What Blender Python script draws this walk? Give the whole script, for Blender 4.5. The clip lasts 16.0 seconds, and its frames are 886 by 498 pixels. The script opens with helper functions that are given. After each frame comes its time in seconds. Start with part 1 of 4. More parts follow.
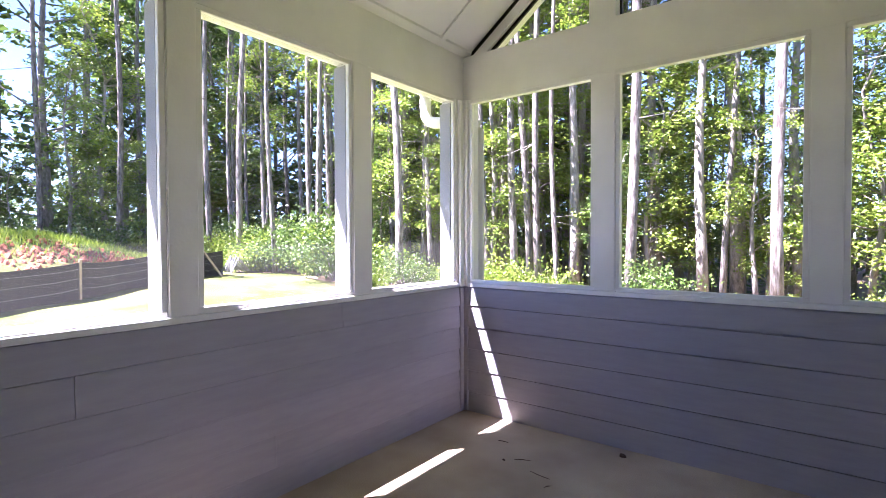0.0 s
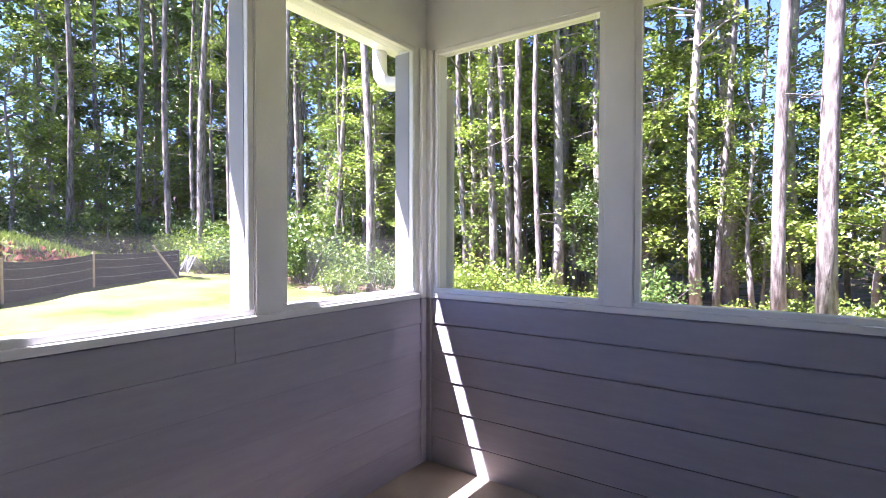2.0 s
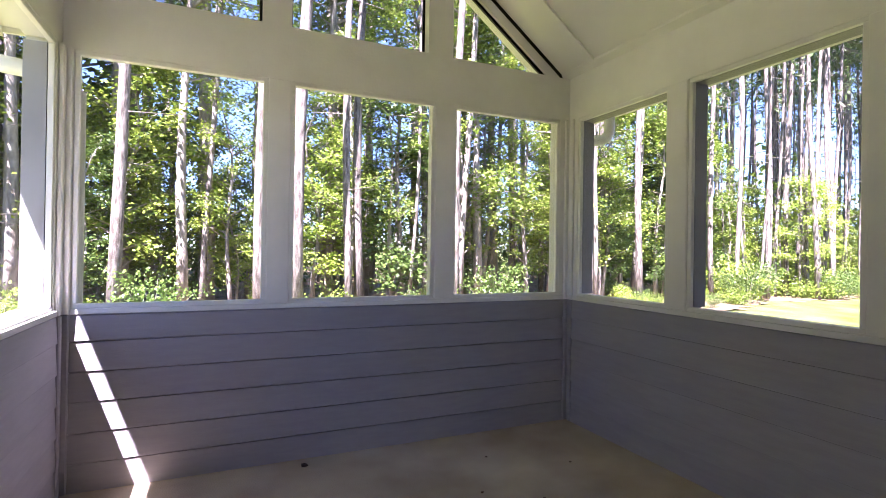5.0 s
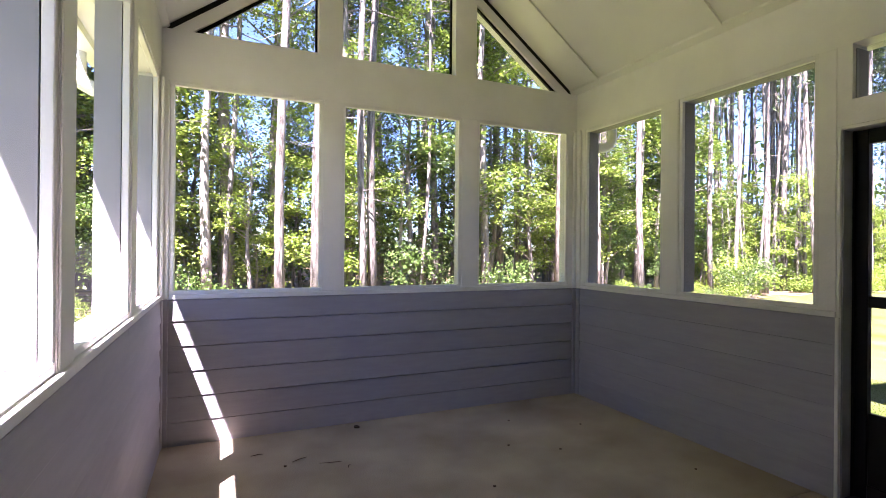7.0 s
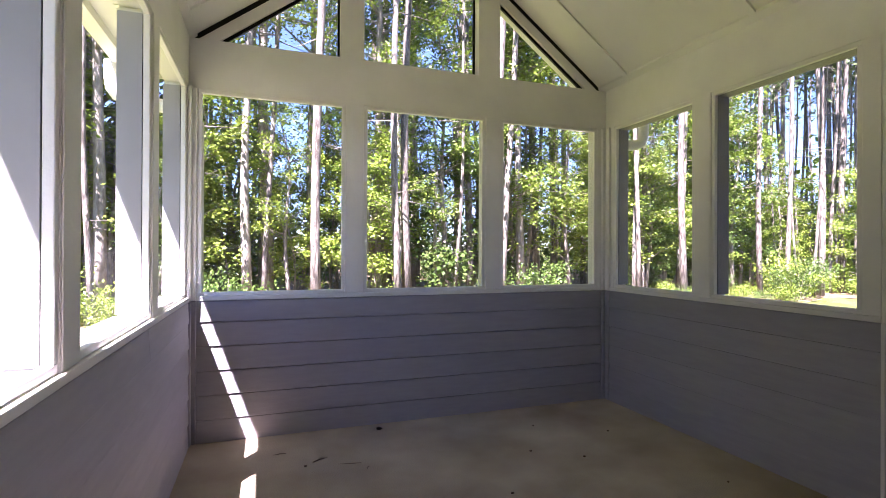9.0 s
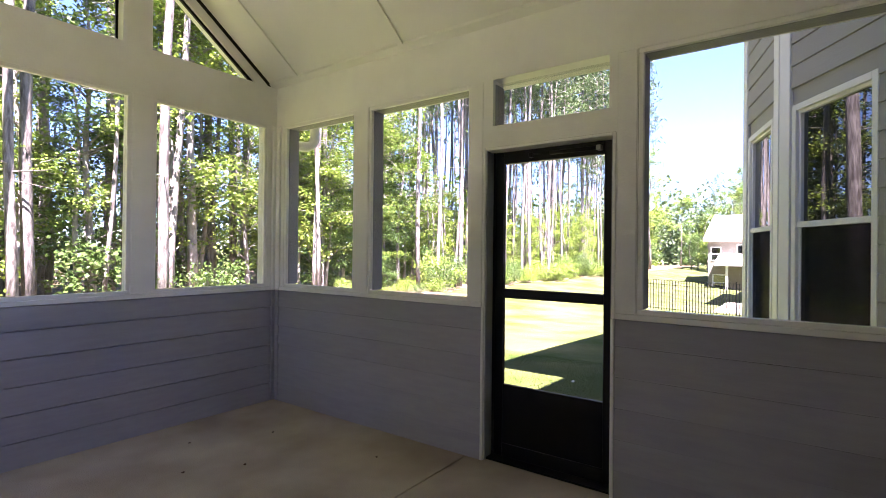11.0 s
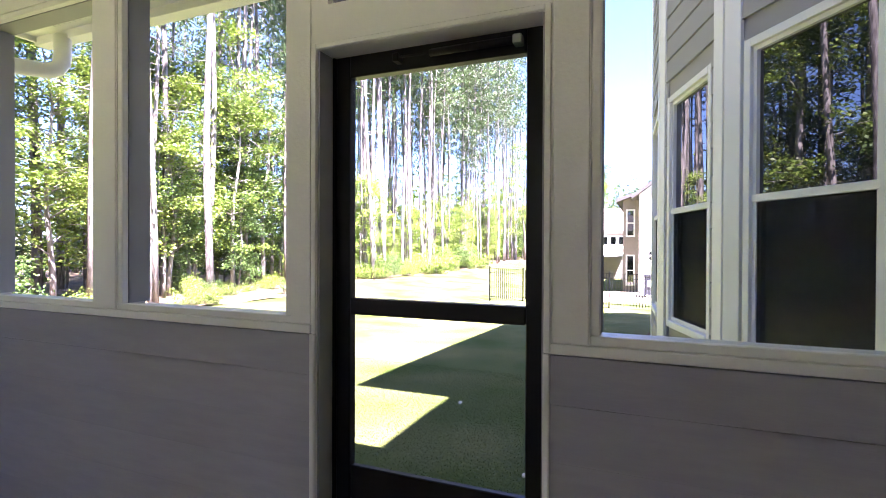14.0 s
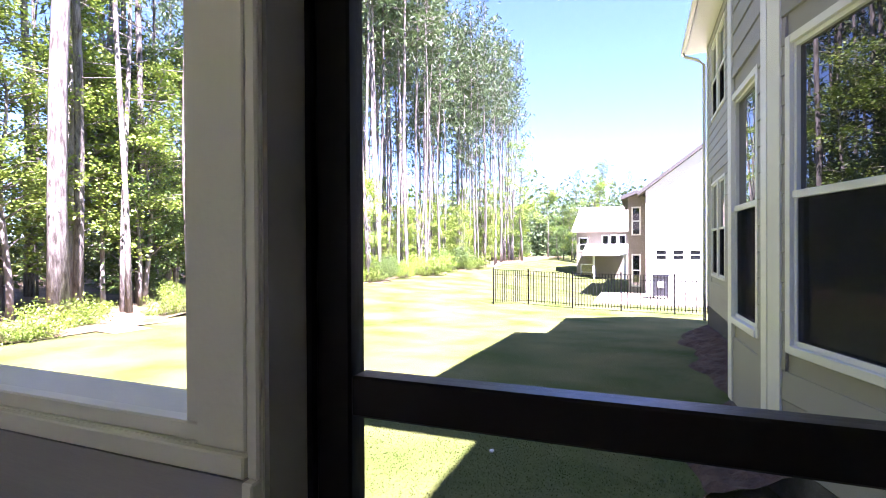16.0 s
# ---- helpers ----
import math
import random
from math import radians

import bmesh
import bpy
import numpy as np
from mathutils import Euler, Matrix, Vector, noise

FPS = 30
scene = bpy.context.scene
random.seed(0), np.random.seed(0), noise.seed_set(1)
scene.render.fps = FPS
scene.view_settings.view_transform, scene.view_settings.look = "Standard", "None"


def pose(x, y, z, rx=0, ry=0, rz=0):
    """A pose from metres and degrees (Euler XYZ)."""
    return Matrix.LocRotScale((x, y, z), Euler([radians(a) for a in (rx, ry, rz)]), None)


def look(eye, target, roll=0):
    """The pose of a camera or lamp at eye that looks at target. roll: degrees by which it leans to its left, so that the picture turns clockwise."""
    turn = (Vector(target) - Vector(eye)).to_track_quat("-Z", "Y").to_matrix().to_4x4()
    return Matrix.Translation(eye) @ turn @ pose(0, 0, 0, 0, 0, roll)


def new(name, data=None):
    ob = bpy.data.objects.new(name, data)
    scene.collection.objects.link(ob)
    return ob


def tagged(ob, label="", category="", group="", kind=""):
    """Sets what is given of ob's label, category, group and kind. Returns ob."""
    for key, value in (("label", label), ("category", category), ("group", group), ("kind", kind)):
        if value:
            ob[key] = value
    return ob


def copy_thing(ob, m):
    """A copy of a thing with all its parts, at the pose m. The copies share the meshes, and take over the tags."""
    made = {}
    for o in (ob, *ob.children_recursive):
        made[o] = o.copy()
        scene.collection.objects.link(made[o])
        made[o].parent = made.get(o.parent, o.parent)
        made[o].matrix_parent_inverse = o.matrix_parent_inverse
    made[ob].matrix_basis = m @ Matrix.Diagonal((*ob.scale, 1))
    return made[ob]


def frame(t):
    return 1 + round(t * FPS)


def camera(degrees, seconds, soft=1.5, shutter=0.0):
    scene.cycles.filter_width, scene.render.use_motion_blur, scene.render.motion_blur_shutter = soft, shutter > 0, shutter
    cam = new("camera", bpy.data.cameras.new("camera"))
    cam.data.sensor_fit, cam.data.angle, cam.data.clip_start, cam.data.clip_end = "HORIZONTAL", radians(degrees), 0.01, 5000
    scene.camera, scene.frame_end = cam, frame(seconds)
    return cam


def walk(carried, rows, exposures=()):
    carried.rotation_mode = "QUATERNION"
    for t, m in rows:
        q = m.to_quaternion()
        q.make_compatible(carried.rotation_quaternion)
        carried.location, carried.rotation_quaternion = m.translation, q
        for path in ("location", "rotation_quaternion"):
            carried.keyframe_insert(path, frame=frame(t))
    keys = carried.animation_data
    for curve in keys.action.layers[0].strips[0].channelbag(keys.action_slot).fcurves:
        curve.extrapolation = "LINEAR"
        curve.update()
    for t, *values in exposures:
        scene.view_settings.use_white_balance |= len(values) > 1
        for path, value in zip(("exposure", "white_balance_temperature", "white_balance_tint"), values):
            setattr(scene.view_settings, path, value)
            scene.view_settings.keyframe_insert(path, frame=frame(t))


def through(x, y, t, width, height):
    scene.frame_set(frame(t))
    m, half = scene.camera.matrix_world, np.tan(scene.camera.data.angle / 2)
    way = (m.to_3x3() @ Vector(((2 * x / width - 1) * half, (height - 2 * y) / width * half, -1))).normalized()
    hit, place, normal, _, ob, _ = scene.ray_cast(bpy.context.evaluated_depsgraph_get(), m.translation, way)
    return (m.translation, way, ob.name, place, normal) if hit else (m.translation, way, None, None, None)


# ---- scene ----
cam = camera(83.1, 16.0, 0.9)
PATH = [
    (0, (0.337, 0.603, 1.413), (-0.885, 2.186, 1.376), -0.2),
    (0.5, (0.106, 0.86, 1.393), (-1.129, 2.433, 1.358), -0.0),
    (1, (-0.037, 1.094, 1.392), (-1.319, 2.629, 1.358), -0.2),
    (1.5, (-0.121, 1.317, 1.401), (-1.392, 2.86, 1.363), -0.1),
    (2, (-0.161, 1.5, 1.385), (-1.321, 3.129, 1.348), 0.1),
    (2.5, (-0.298, 1.514, 1.37), (-0.997, 3.387, 1.346), 0.9),
    (3, (-0.442, 1.38, 1.391), (-0.502, 3.38, 1.391), 1.0),
    (3.5, (-0.574, 1.127, 1.361), (-0.239, 3.099, 1.378), 1.1),
    (4, (-0.801, 0.926, 1.385), (-0.224, 2.841, 1.397), 1.1),
    (4.5, (-1.01, 0.736, 1.41), (-0.26, 2.591, 1.42), 1.0),
    (4.7, (-1.107, 0.643, 1.421), (-0.292, 2.469, 1.43), 0.9),
    (7, (-1.679, 0.042, 1.39), (-0.869, 1.87, 1.392), 0.5),
    (7.5, (-1.731, 0.051, 1.366), (-1.088, 1.945, 1.375), 0.2),
    (8, (-1.689, 0.056, 1.375), (-1.145, 1.981, 1.38), 0.1),
    (10.3, (-1.43, -0.029, 1.406), (-0.16, 1.516, 1.408), 0.6),
    (10.5, (-1.443, -0.019, 1.405), (-0.045, 1.412, 1.409), 0.6),
    (11, (-1.402, -0.033, 1.403), (0.222, 1.134, 1.411), 0.6),
    (11.5, (-1.336, -0.031, 1.388), (0.437, 0.895, 1.396), 0.6),
    (12, (-1.129, 0.023, 1.39), (0.71, 0.809, 1.383), 0.4),
    (12.5, (-0.913, 0.12, 1.39), (0.937, 0.88, 1.376), 0.5),
    (13, (-0.657, 0.322, 1.396), (1.193, 1.082, 1.378), 0.3),
    (13.5, (-0.344, 0.437, 1.375), (1.506, 1.197, 1.357), 0.2),
    (14, (-0.045, 0.561, 1.357), (1.807, 1.318, 1.341), 0.2),
    (14.5, (0.218, 0.725, 1.358), (2.074, 1.47, 1.34), 0.1),
    (15, (0.537, 0.853, 1.338), (2.398, 1.585, 1.322), -0.1),
    (15.5, (0.77, 1.003, 1.334), (2.632, 1.732, 1.319), 0.2),
    (16, (0.955, 1.217, 1.346), (2.816, 1.95, 1.333), -0.3),
]
EXPO = [(0.0, 3.92, 5650, 41), (1.0, 3.82, 5650, 41), (2.0, 3.6, 5650, 41), (3.0, 3.64, 5680, 41), (4.5, 3.74, 5850, 41), (7.0, 3.76, 6000, 40),
        (8.0, 3.56, 6000, 40), (10.5, 3.82, 6000, 42), (13.5, 4.24, 5720, 43), (15.0, 4.32, 5850, 44), (16.0, 3.82, 5700, 44)]
walk(cam, [(t, look(eye, target, roll)) for t, eye, target, roll in PATH], EXPO)

# ---- world and sun ----
SUN_TO = Vector((-0.36, -0.447, 1.0)).normalized()
world = bpy.data.worlds.new("sky")
scene.world = world
world.use_nodes = True
wn = world.node_tree.nodes
sky = wn.new("ShaderNodeTexSky")
sky.sky_type = "NISHITA"
sky.sun_disc = False
sky.sun_elevation = math.asin(SUN_TO.z)
sky.sun_rotation = math.atan2(SUN_TO.x, SUN_TO.y)
sky.dust_density = 0.1
sky.ozone_density = 5.0
sky.altitude = 2500
world.node_tree.links.new(sky.outputs[0], wn["Background"].inputs[0])
wn["Background"].inputs[1].default_value = 0.05
sun = new("sun", bpy.data.lights.new("sun", "SUN"))
sun.data.energy = 5.0
sun.data.angle = radians(0.53)
sun.data.color = (1.0, 0.95, 0.86)
sun.matrix_basis = look((0, 0, 0), -SUN_TO)


# ---- materials ----
def material(name, color, rough=0.6, color2=None, scale=6.0, bump=0.0, bump_scale=40.0, metal=0.0, spec=0.5, stretch=(1, 1, 1), jitter=0.0, detail=6.0, contrast=(0.35, 0.65)):
    """A surface with two scales of variation in colour and a fine relief."""
    m = bpy.data.materials.new(name)
    m.use_nodes = True
    nt = m.node_tree
    n, l = nt.nodes, nt.links
    b = n["Principled BSDF"]
    b.inputs["Roughness"].default_value = rough
    b.inputs["Metallic"].default_value = metal
    b.inputs["Specular IOR Level"].default_value = spec
    co = n.new("ShaderNodeTexCoord")
    mp = n.new("ShaderNodeMapping")
    mp.inputs["Scale"].default_value = stretch
    geo = n.new("ShaderNodeNewGeometry")
    l.new(geo.outputs["Position"], mp.inputs[0])
    tex = n.new("ShaderNodeTexNoise")
    tex.inputs["Scale"].default_value = scale
    tex.inputs["Detail"].default_value = detail
    l.new(mp.outputs[0], tex.inputs["Vector"])
    ramp = n.new("ShaderNodeValToRGB")
    c2 = color2 or tuple(c * 0.86 for c in color)
    ramp.color_ramp.elements[0].position, ramp.color_ramp.elements[1].position = contrast
    ramp.color_ramp.elements[0].color = (*c2, 1)
    ramp.color_ramp.elements[1].color = (*color, 1)
    l.new(tex.outputs[0], ramp.inputs[0])
    out = ramp.outputs[0]
    if jitter:
        info = n.new("ShaderNodeObjectInfo")
        hs = n.new("ShaderNodeHueSaturation")
        mr = n.new("ShaderNodeMapRange")
        mr.inputs["To Min"].default_value = 1 - jitter
        mr.inputs["To Max"].default_value = 1 + jitter
        l.new(info.outputs["Random"], mr.inputs["Value"])
        l.new(mr.outputs[0], hs.inputs["Value"])
        l.new(out, hs.inputs["Color"])
        out = hs.outputs[0]
    l.new(out, b.inputs["Base Color"])
    if bump:
        t2 = n.new("ShaderNodeTexNoise")
        t2.inputs["Scale"].default_value = bump_scale
        t2.inputs["Detail"].default_value = 8
        l.new(mp.outputs[0], t2.inputs["Vector"])
        bp = n.new("ShaderNodeBump")
        bp.inputs["Strength"].default_value = bump
        bp.inputs["Distance"].default_value = 0.02
        l.new(t2.outputs[0], bp.inputs["Height"])
        l.new(bp.outputs[0], b.inputs["Normal"])
    return m


def leaf_material(name, color, color2, through=0.27, gloss=0.35):
    """Leaves: matt, slightly glossy, letting light through; each one a little different."""
    m = bpy.data.materials.new(name)
    m.use_nodes = True
    n, l = m.node_tree.nodes, m.node_tree.links
    b = n["Principled BSDF"]
    b.inputs["Roughness"].default_value = 0.45
    b.inputs["Specular IOR Level"].default_value = gloss
    geo = n.new("ShaderNodeNewGeometry")
    ramp = n.new("ShaderNodeValToRGB")
    ramp.color_ramp.elements[0].color = (*color, 1)
    ramp.color_ramp.elements[1].color = (*color2, 1)
    l.new(geo.outputs["Random Per Island"], ramp.inputs[0])
    info = n.new("ShaderNodeObjectInfo")
    mr = n.new("ShaderNodeMapRange")
    mr.inputs["To Min"].default_value = 0.75
    mr.inputs["To Max"].default_value = 1.25
    hs = n.new("ShaderNodeHueSaturation")
    l.new(info.outputs["Random"], mr.inputs["Value"])
    l.new(mr.outputs[0], hs.inputs["Value"])
    l.new(ramp.outputs[0], hs.inputs["Color"])
    l.new(hs.outputs[0], b.inputs["Base Color"])
    tr = n.new("ShaderNodeBsdfTranslucent")
    l.new(hs.outputs[0], tr.inputs[0])
    mix = n.new("ShaderNodeMixShader")
    mix.inputs[0].default_value = through
    l.new(b.outputs[0], mix.inputs[1])
    l.new(tr.outputs[0], mix.inputs[2])
    l.new(mix.outputs[0], n["Material Output"].inputs[0])
    return m


def screen_material(name, cover, color):
    """Woven insect screen: mostly open, the yarns matt."""
    m = bpy.data.materials.new(name)
    m.use_nodes = True
    n, l = m.node_tree.nodes, m.node_tree.links
    n.remove(n["Principled BSDF"])
    d = n.new("ShaderNodeBsdfDiffuse")
    d.inputs[0].default_value = (*color, 1)
    tr = n.new("ShaderNodeBsdfTranslucent")
    tr.inputs[0].default_value = (*color, 1)
    yarn = n.new("ShaderNodeMixShader")
    l.new(d.outputs[0], yarn.inputs[1])
    l.new(tr.outputs[0], yarn.inputs[2])
    t = n.new("ShaderNodeBsdfTransparent")
    mix = n.new("ShaderNodeMixShader")
    mix.inputs[0].default_value = cover
    l.new(t.outputs[0], mix.inputs[1])
    l.new(yarn.outputs[0], mix.inputs[2])
    l.new(mix.outputs[0], n["Material Output"].inputs[0])
    return m


WHITE = material("white_paint", (0.80, 0.79, 0.76), 0.45, (0.74, 0.73, 0.70), 3.0, 0.08, 60)
CEIL = material("ceiling_paint", (0.78, 0.77, 0.72), 0.6, (0.73, 0.72, 0.67), 1.2, 0.05, 90)
SIDING = material("grey_siding", (0.36, 0.345, 0.376), 0.5, (0.33, 0.315, 0.348), 5.0, 0.06, 30, stretch=(1, 1, 7), jitter=0.04)
SIDING_B = material("house_siding", (0.32, 0.307, 0.294), 0.6, (0.295, 0.282, 0.27), 5.0, 0.06, 30, stretch=(1, 1, 7), jitter=0.04)
CONCRETE = material("concrete", (0.46, 0.385, 0.29), 0.85, (0.30, 0.235, 0.17), 1.7, 0.3, 120, contrast=(0.32, 0.68), detail=12.0)
BLACK = material("black_aluminium", (0.004, 0.004, 0.0045), 0.4, (0.003, 0.003, 0.0035), 8, spec=0.25)
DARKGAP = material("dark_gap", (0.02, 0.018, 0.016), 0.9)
GLASS = material("dark_window_glass", (0.008, 0.009, 0.010), 0.004, (0.006, 0.007, 0.008), 0.6, spec=1.0)
GLASS.node_tree.nodes["Principled BSDF"].inputs["IOR"].default_value = 1.6
MESH_DARK = material("window_insect_screen", (0.03, 0.03, 0.033), 0.8)
ROOF = material("roof_shingle", (0.10, 0.095, 0.09), 0.9, (0.06, 0.056, 0.053), 14, 0.4, 40)
BARK = material("pine_bark", (0.26, 0.235, 0.21), 0.9, (0.06, 0.048, 0.04), 7.0, 1.0, 16, stretch=(2.2, 2.2, 0.5), jitter=0.25)
BARK2 = material("grey_bark", (0.30, 0.27, 0.24), 0.9, (0.15, 0.13, 0.11), 7.0, 0.6, 20, stretch=(2.0, 2.0, 0.7), jitter=0.25)
GRASS = material("lawn_grass", (0.042, 0.072, 0.012), 0.95, (0.13, 0.132, 0.048), 0.8, 0.8, 30, contrast=(0.35, 0.7), spec=0.04)
# Darker than the lawn: the shade by the door is put into the blades.
BLADE = leaf_material("grass_blades", (0.022, 0.046, 0.006), (0.056, 0.078, 0.013), 0.3, 0.05)
LITTER = material("leaf_litter", (0.20, 0.135, 0.075), 0.95, (0.07, 0.055, 0.03), 3.0, 0.8, 18)
LEAF_A = leaf_material("leaves_green", (0.082, 0.148, 0.018), (0.21, 0.285, 0.042))
LEAF_B = leaf_material("leaves_yellow_green", (0.108, 0.19, 0.02), (0.27, 0.345, 0.05))
LEAF_C = leaf_material("leaves_dark", (0.045, 0.094, 0.018), (0.105, 0.168, 0.034), 0.27)
NEEDLE = leaf_material("pine_needles", (0.045, 0.085, 0.03), (0.10, 0.145, 0.05), 0.25)
CLAY = material("red_clay", (0.27, 0.085, 0.038), 0.95, (0.16, 0.055, 0.028), 2.0, 0.8, 12)
FABRIC = material("black_silt_fabric", (0.014, 0.014, 0.015), 0.85, (0.022, 0.021, 0.02), 3.0)
NETTING = material("grey_netting", (0.30, 0.30, 0.29), 0.8, (0.16, 0.16, 0.155), 14.0, 0.4, 30)
STAKE = material("pale_wood_stake", (0.42, 0.33, 0.22), 0.8, (0.32, 0.24, 0.15), 9.0)
SCREEN = screen_material("charcoal_screen", 0.07, (0.20, 0.20, 0.205))
SASH_SCREEN = screen_material("sash_insect_screen", 0.55, (0.006, 0.006, 0.007))
BRUSHED = material("grey_metal", (0.35, 0.36, 0.37), 0.35, metal=0.9)
DARKDOOR = material("black_door_paint", (0.003, 0.003, 0.0035), 0.9, spec=0.0)
JAMB = material("jamb_grey", (0.34, 0.335, 0.345), 0.6, (0.29, 0.285, 0.295), 4.0, 0.05, 40)
WHITEWALL = material("pale_siding", (0.78, 0.77, 0.74), 0.7, (0.72, 0.71, 0.68), 2.0, 0.1, 20)
TANROOF = material("tan_shingle", (0.34, 0.29, 0.24), 0.9, (0.25, 0.21, 0.17), 9, 0.3, 30)
# Beige siding with the shade of the neighbours' walls put into its colour.
SHADED_TAUPE = material("shaded_taupe_siding", (0.23, 0.20, 0.165), 0.7, (0.19, 0.165, 0.135), 3.0)
BIN = material("bin_plastic", (0.03, 0.035, 0.05), 0.5)
MULCH = material("brown_mulch", (0.10, 0.05, 0.03), 0.95, (0.05, 0.025, 0.015), 9.0, 0.9, 30)


# ---- building helpers ----
def finish(name, bm, mat, parent=None, label="", smooth=False):
    me = bpy.data.meshes.new(name)
    bmesh.ops.recalc_face_normals(bm, faces=bm.faces)
    bm.to_mesh(me)
    bm.free()
    if mat:
        me.materials.append(mat)
    if smooth:
        for p in me.polygons:
            p.use_smooth = True
    ob = new(name, me)
    ob.parent = parent
    if label:
        ob["label"] = label
    return ob


def part(name, bm, mat, parent, label="", smooth=False):
    return finish(name, bm, mat, parent, label, smooth)


def add_box(bm, x0, x1, y0, y1, z0, z1):
    vs = [bm.verts.new((x, y, z)) for x in (x0, x1) for y in (y0, y1) for z in (z0, z1)]
    for f in ((0, 1, 3, 2), (4, 6, 7, 5), (0, 4, 5, 1), (2, 3, 7, 6), (0, 2, 6, 4), (1, 5, 7, 3)):
        bm.faces.new([vs[i] for i in f])
    return vs


def box(x0, x1, y0, y1, z0, z1, bevel=0.0):
    bm = bmesh.new()
    add_box(bm, x0, x1, y0, y1, z0, z1)
    if bevel:
        bmesh.ops.bevel(bm, geom=bm.edges[:], offset=bevel, segments=1, affect="EDGES")
    return bm


def boxes(*rows):
    bm = bmesh.new()
    for r in rows:
        add_box(bm, *r)
    return bm


def prism(bm, pts, axis, a0, a1):
    """A flat outline, given by two coordinates, drawn out along the third."""
    def at(p, a):
        return {"x": (a, p[0], p[1]), "y": (p[0], a, p[1]), "z": (p[0], p[1], a)}[axis]
    low = [bm.verts.new(at(p, a0)) for p in pts]
    high = [bm.verts.new(at(p, a1)) for p in pts]
    bm.faces.new(low)
    bm.faces.new(high[::-1])
    for i in range(len(pts)):
        j = (i + 1) % len(pts)
        bm.faces.new((low[i], high[i], high[j], low[j]))


def tube(bm, pts, radii, sides=8):
    rings = []
    for i, p in enumerate(pts):
        p = Vector(p)
        d = (Vector(pts[min(i + 1, len(pts) - 1)]) - Vector(pts[max(i - 1, 0)])).normalized()
        u = d.orthogonal().normalized() if abs(d.z) < 0.9 else Vector((1, 0, 0)) - d * d.x
        u.normalize()
        v = d.cross(u)
        rings.append([bm.verts.new(p + radii[i] * (math.cos(a) * u + math.sin(a) * v)) for a in (2 * math.pi * k / sides for k in range(sides))])
    for a, b in zip(rings, rings[1:]):
        for k in range(sides):
            bm.faces.new((a[k], a[(k + 1) % sides], b[(k + 1) % sides], b[k]))
    bm.faces.new(rings[0][::-1])
    bm.faces.new(rings[-1])


def empty(name, at=(0, 0, 0), rz=0.0):
    ob = new(name)
    ob.matrix_basis = pose(*at, 0, 0, rz)
    ob.empty_display_size = 0.1
    return ob


PLANKS = {}


def plank_mesh(length, height, mat, slot):
    """A lap siding board: thick at its lower edge, rebated at the top where the next one laps over."""
    key = (round(length, 3), round(height, 3), mat.name, slot)
    if key not in PLANKS:
        L, h = length, height
        prof = [(0, 0), (0.018, 0), (0.019, 0.003), (0.010, h - slot - 0.001), (0.001, h - slot), (0.001, h), (0, h)]
        n = len(prof)
        v = [(x, y, z) for x in (0, L) for y, z in prof]
        f = [tuple(range(n)), tuple(range(2 * n - 1, n - 1, -1))] + [(i, i + n, (i + 1) % n + n, (i + 1) % n) for i in range(n)]
        me = bpy.data.meshes.new("siding_board")
        me.from_pydata(v, [], f)
        me.materials.append(mat)
        PLANKS[key] = me
    return PLANKS[key]


def siding(parent, p0, p1, z0, z1, mat, holes=(), step=0.1765, slot=0.007, name="siding_board"):
    """Lap boards on a wall from p0 to p1 (plan), proud of it on the left-hand side of that way."""
    d = Vector((p1[0] - p0[0], p1[1] - p0[1]))
    total, turn = d.length, math.degrees(math.atan2(d.y, d.x))
    d.normalize()
    z = z0
    while z < z1 - 0.01:
        top = min(z + step, z1)
        cuts = sorted((max(a, 0), min(b, total)) for a, b, za, zb in holes if za < top - 0.02 and zb > z + 0.02)
        s = 0.0
        for a, b in cuts + [(total, total)]:
            if a - s > 0.02:
                ob = new(name, plank_mesh(a - s, top - z, mat, slot))
                ob.matrix_basis = pose(p0[0] + d.x * s, p0[1] + d.y * s, z, 0, 0, turn)
                ob.parent = parent
            s = max(s, b)
        z = top


# ---- the porch ----
XL, XR, YG, YH, T = -2.07, 1.505, 4.0, -0.56, 0.14
SILL, HEAD, BEAM, PLATE, BAND = 1.085, 2.525, 2.915, 2.94, 1.025
XM, PITCH = (XL + XR) / 2, 0.75
RIDGE = PLATE + PITCH * (XR - XM)
FR = 0.028
GABLE_WIN = [(-1.985, -0.985), (-0.782, 0.222), (0.43, 1.38)]
# Unseen stretch next to the house is kept solid to darken that corner.
LEFT_WIN = [(0.68, 1.62), (1.82, 2.755), (2.955, 3.87)]
RIGHT_WIN = [(2.98, 3.855), (1.852, 2.775), (-0.44, 0.69)]
DOOR = (0.856, 1.703)
DOOR_TOP = 2.08
TRANSOM = (0.88, 1.655, 2.242, 2.53)

floor = finish("floor", boxes((XL - T, XR + T, 1.839, YG + T, -0.16, 0.0), (XL - T, XR + T, YH, 1.831, -0.16, 0.0), (XL - T, XR + T, 1.831, 1.839, -0.16, -0.012)), CONCRETE)
tagged(floor, "dusty buff concrete slab with a sawn control joint", "floor", kind="structure")


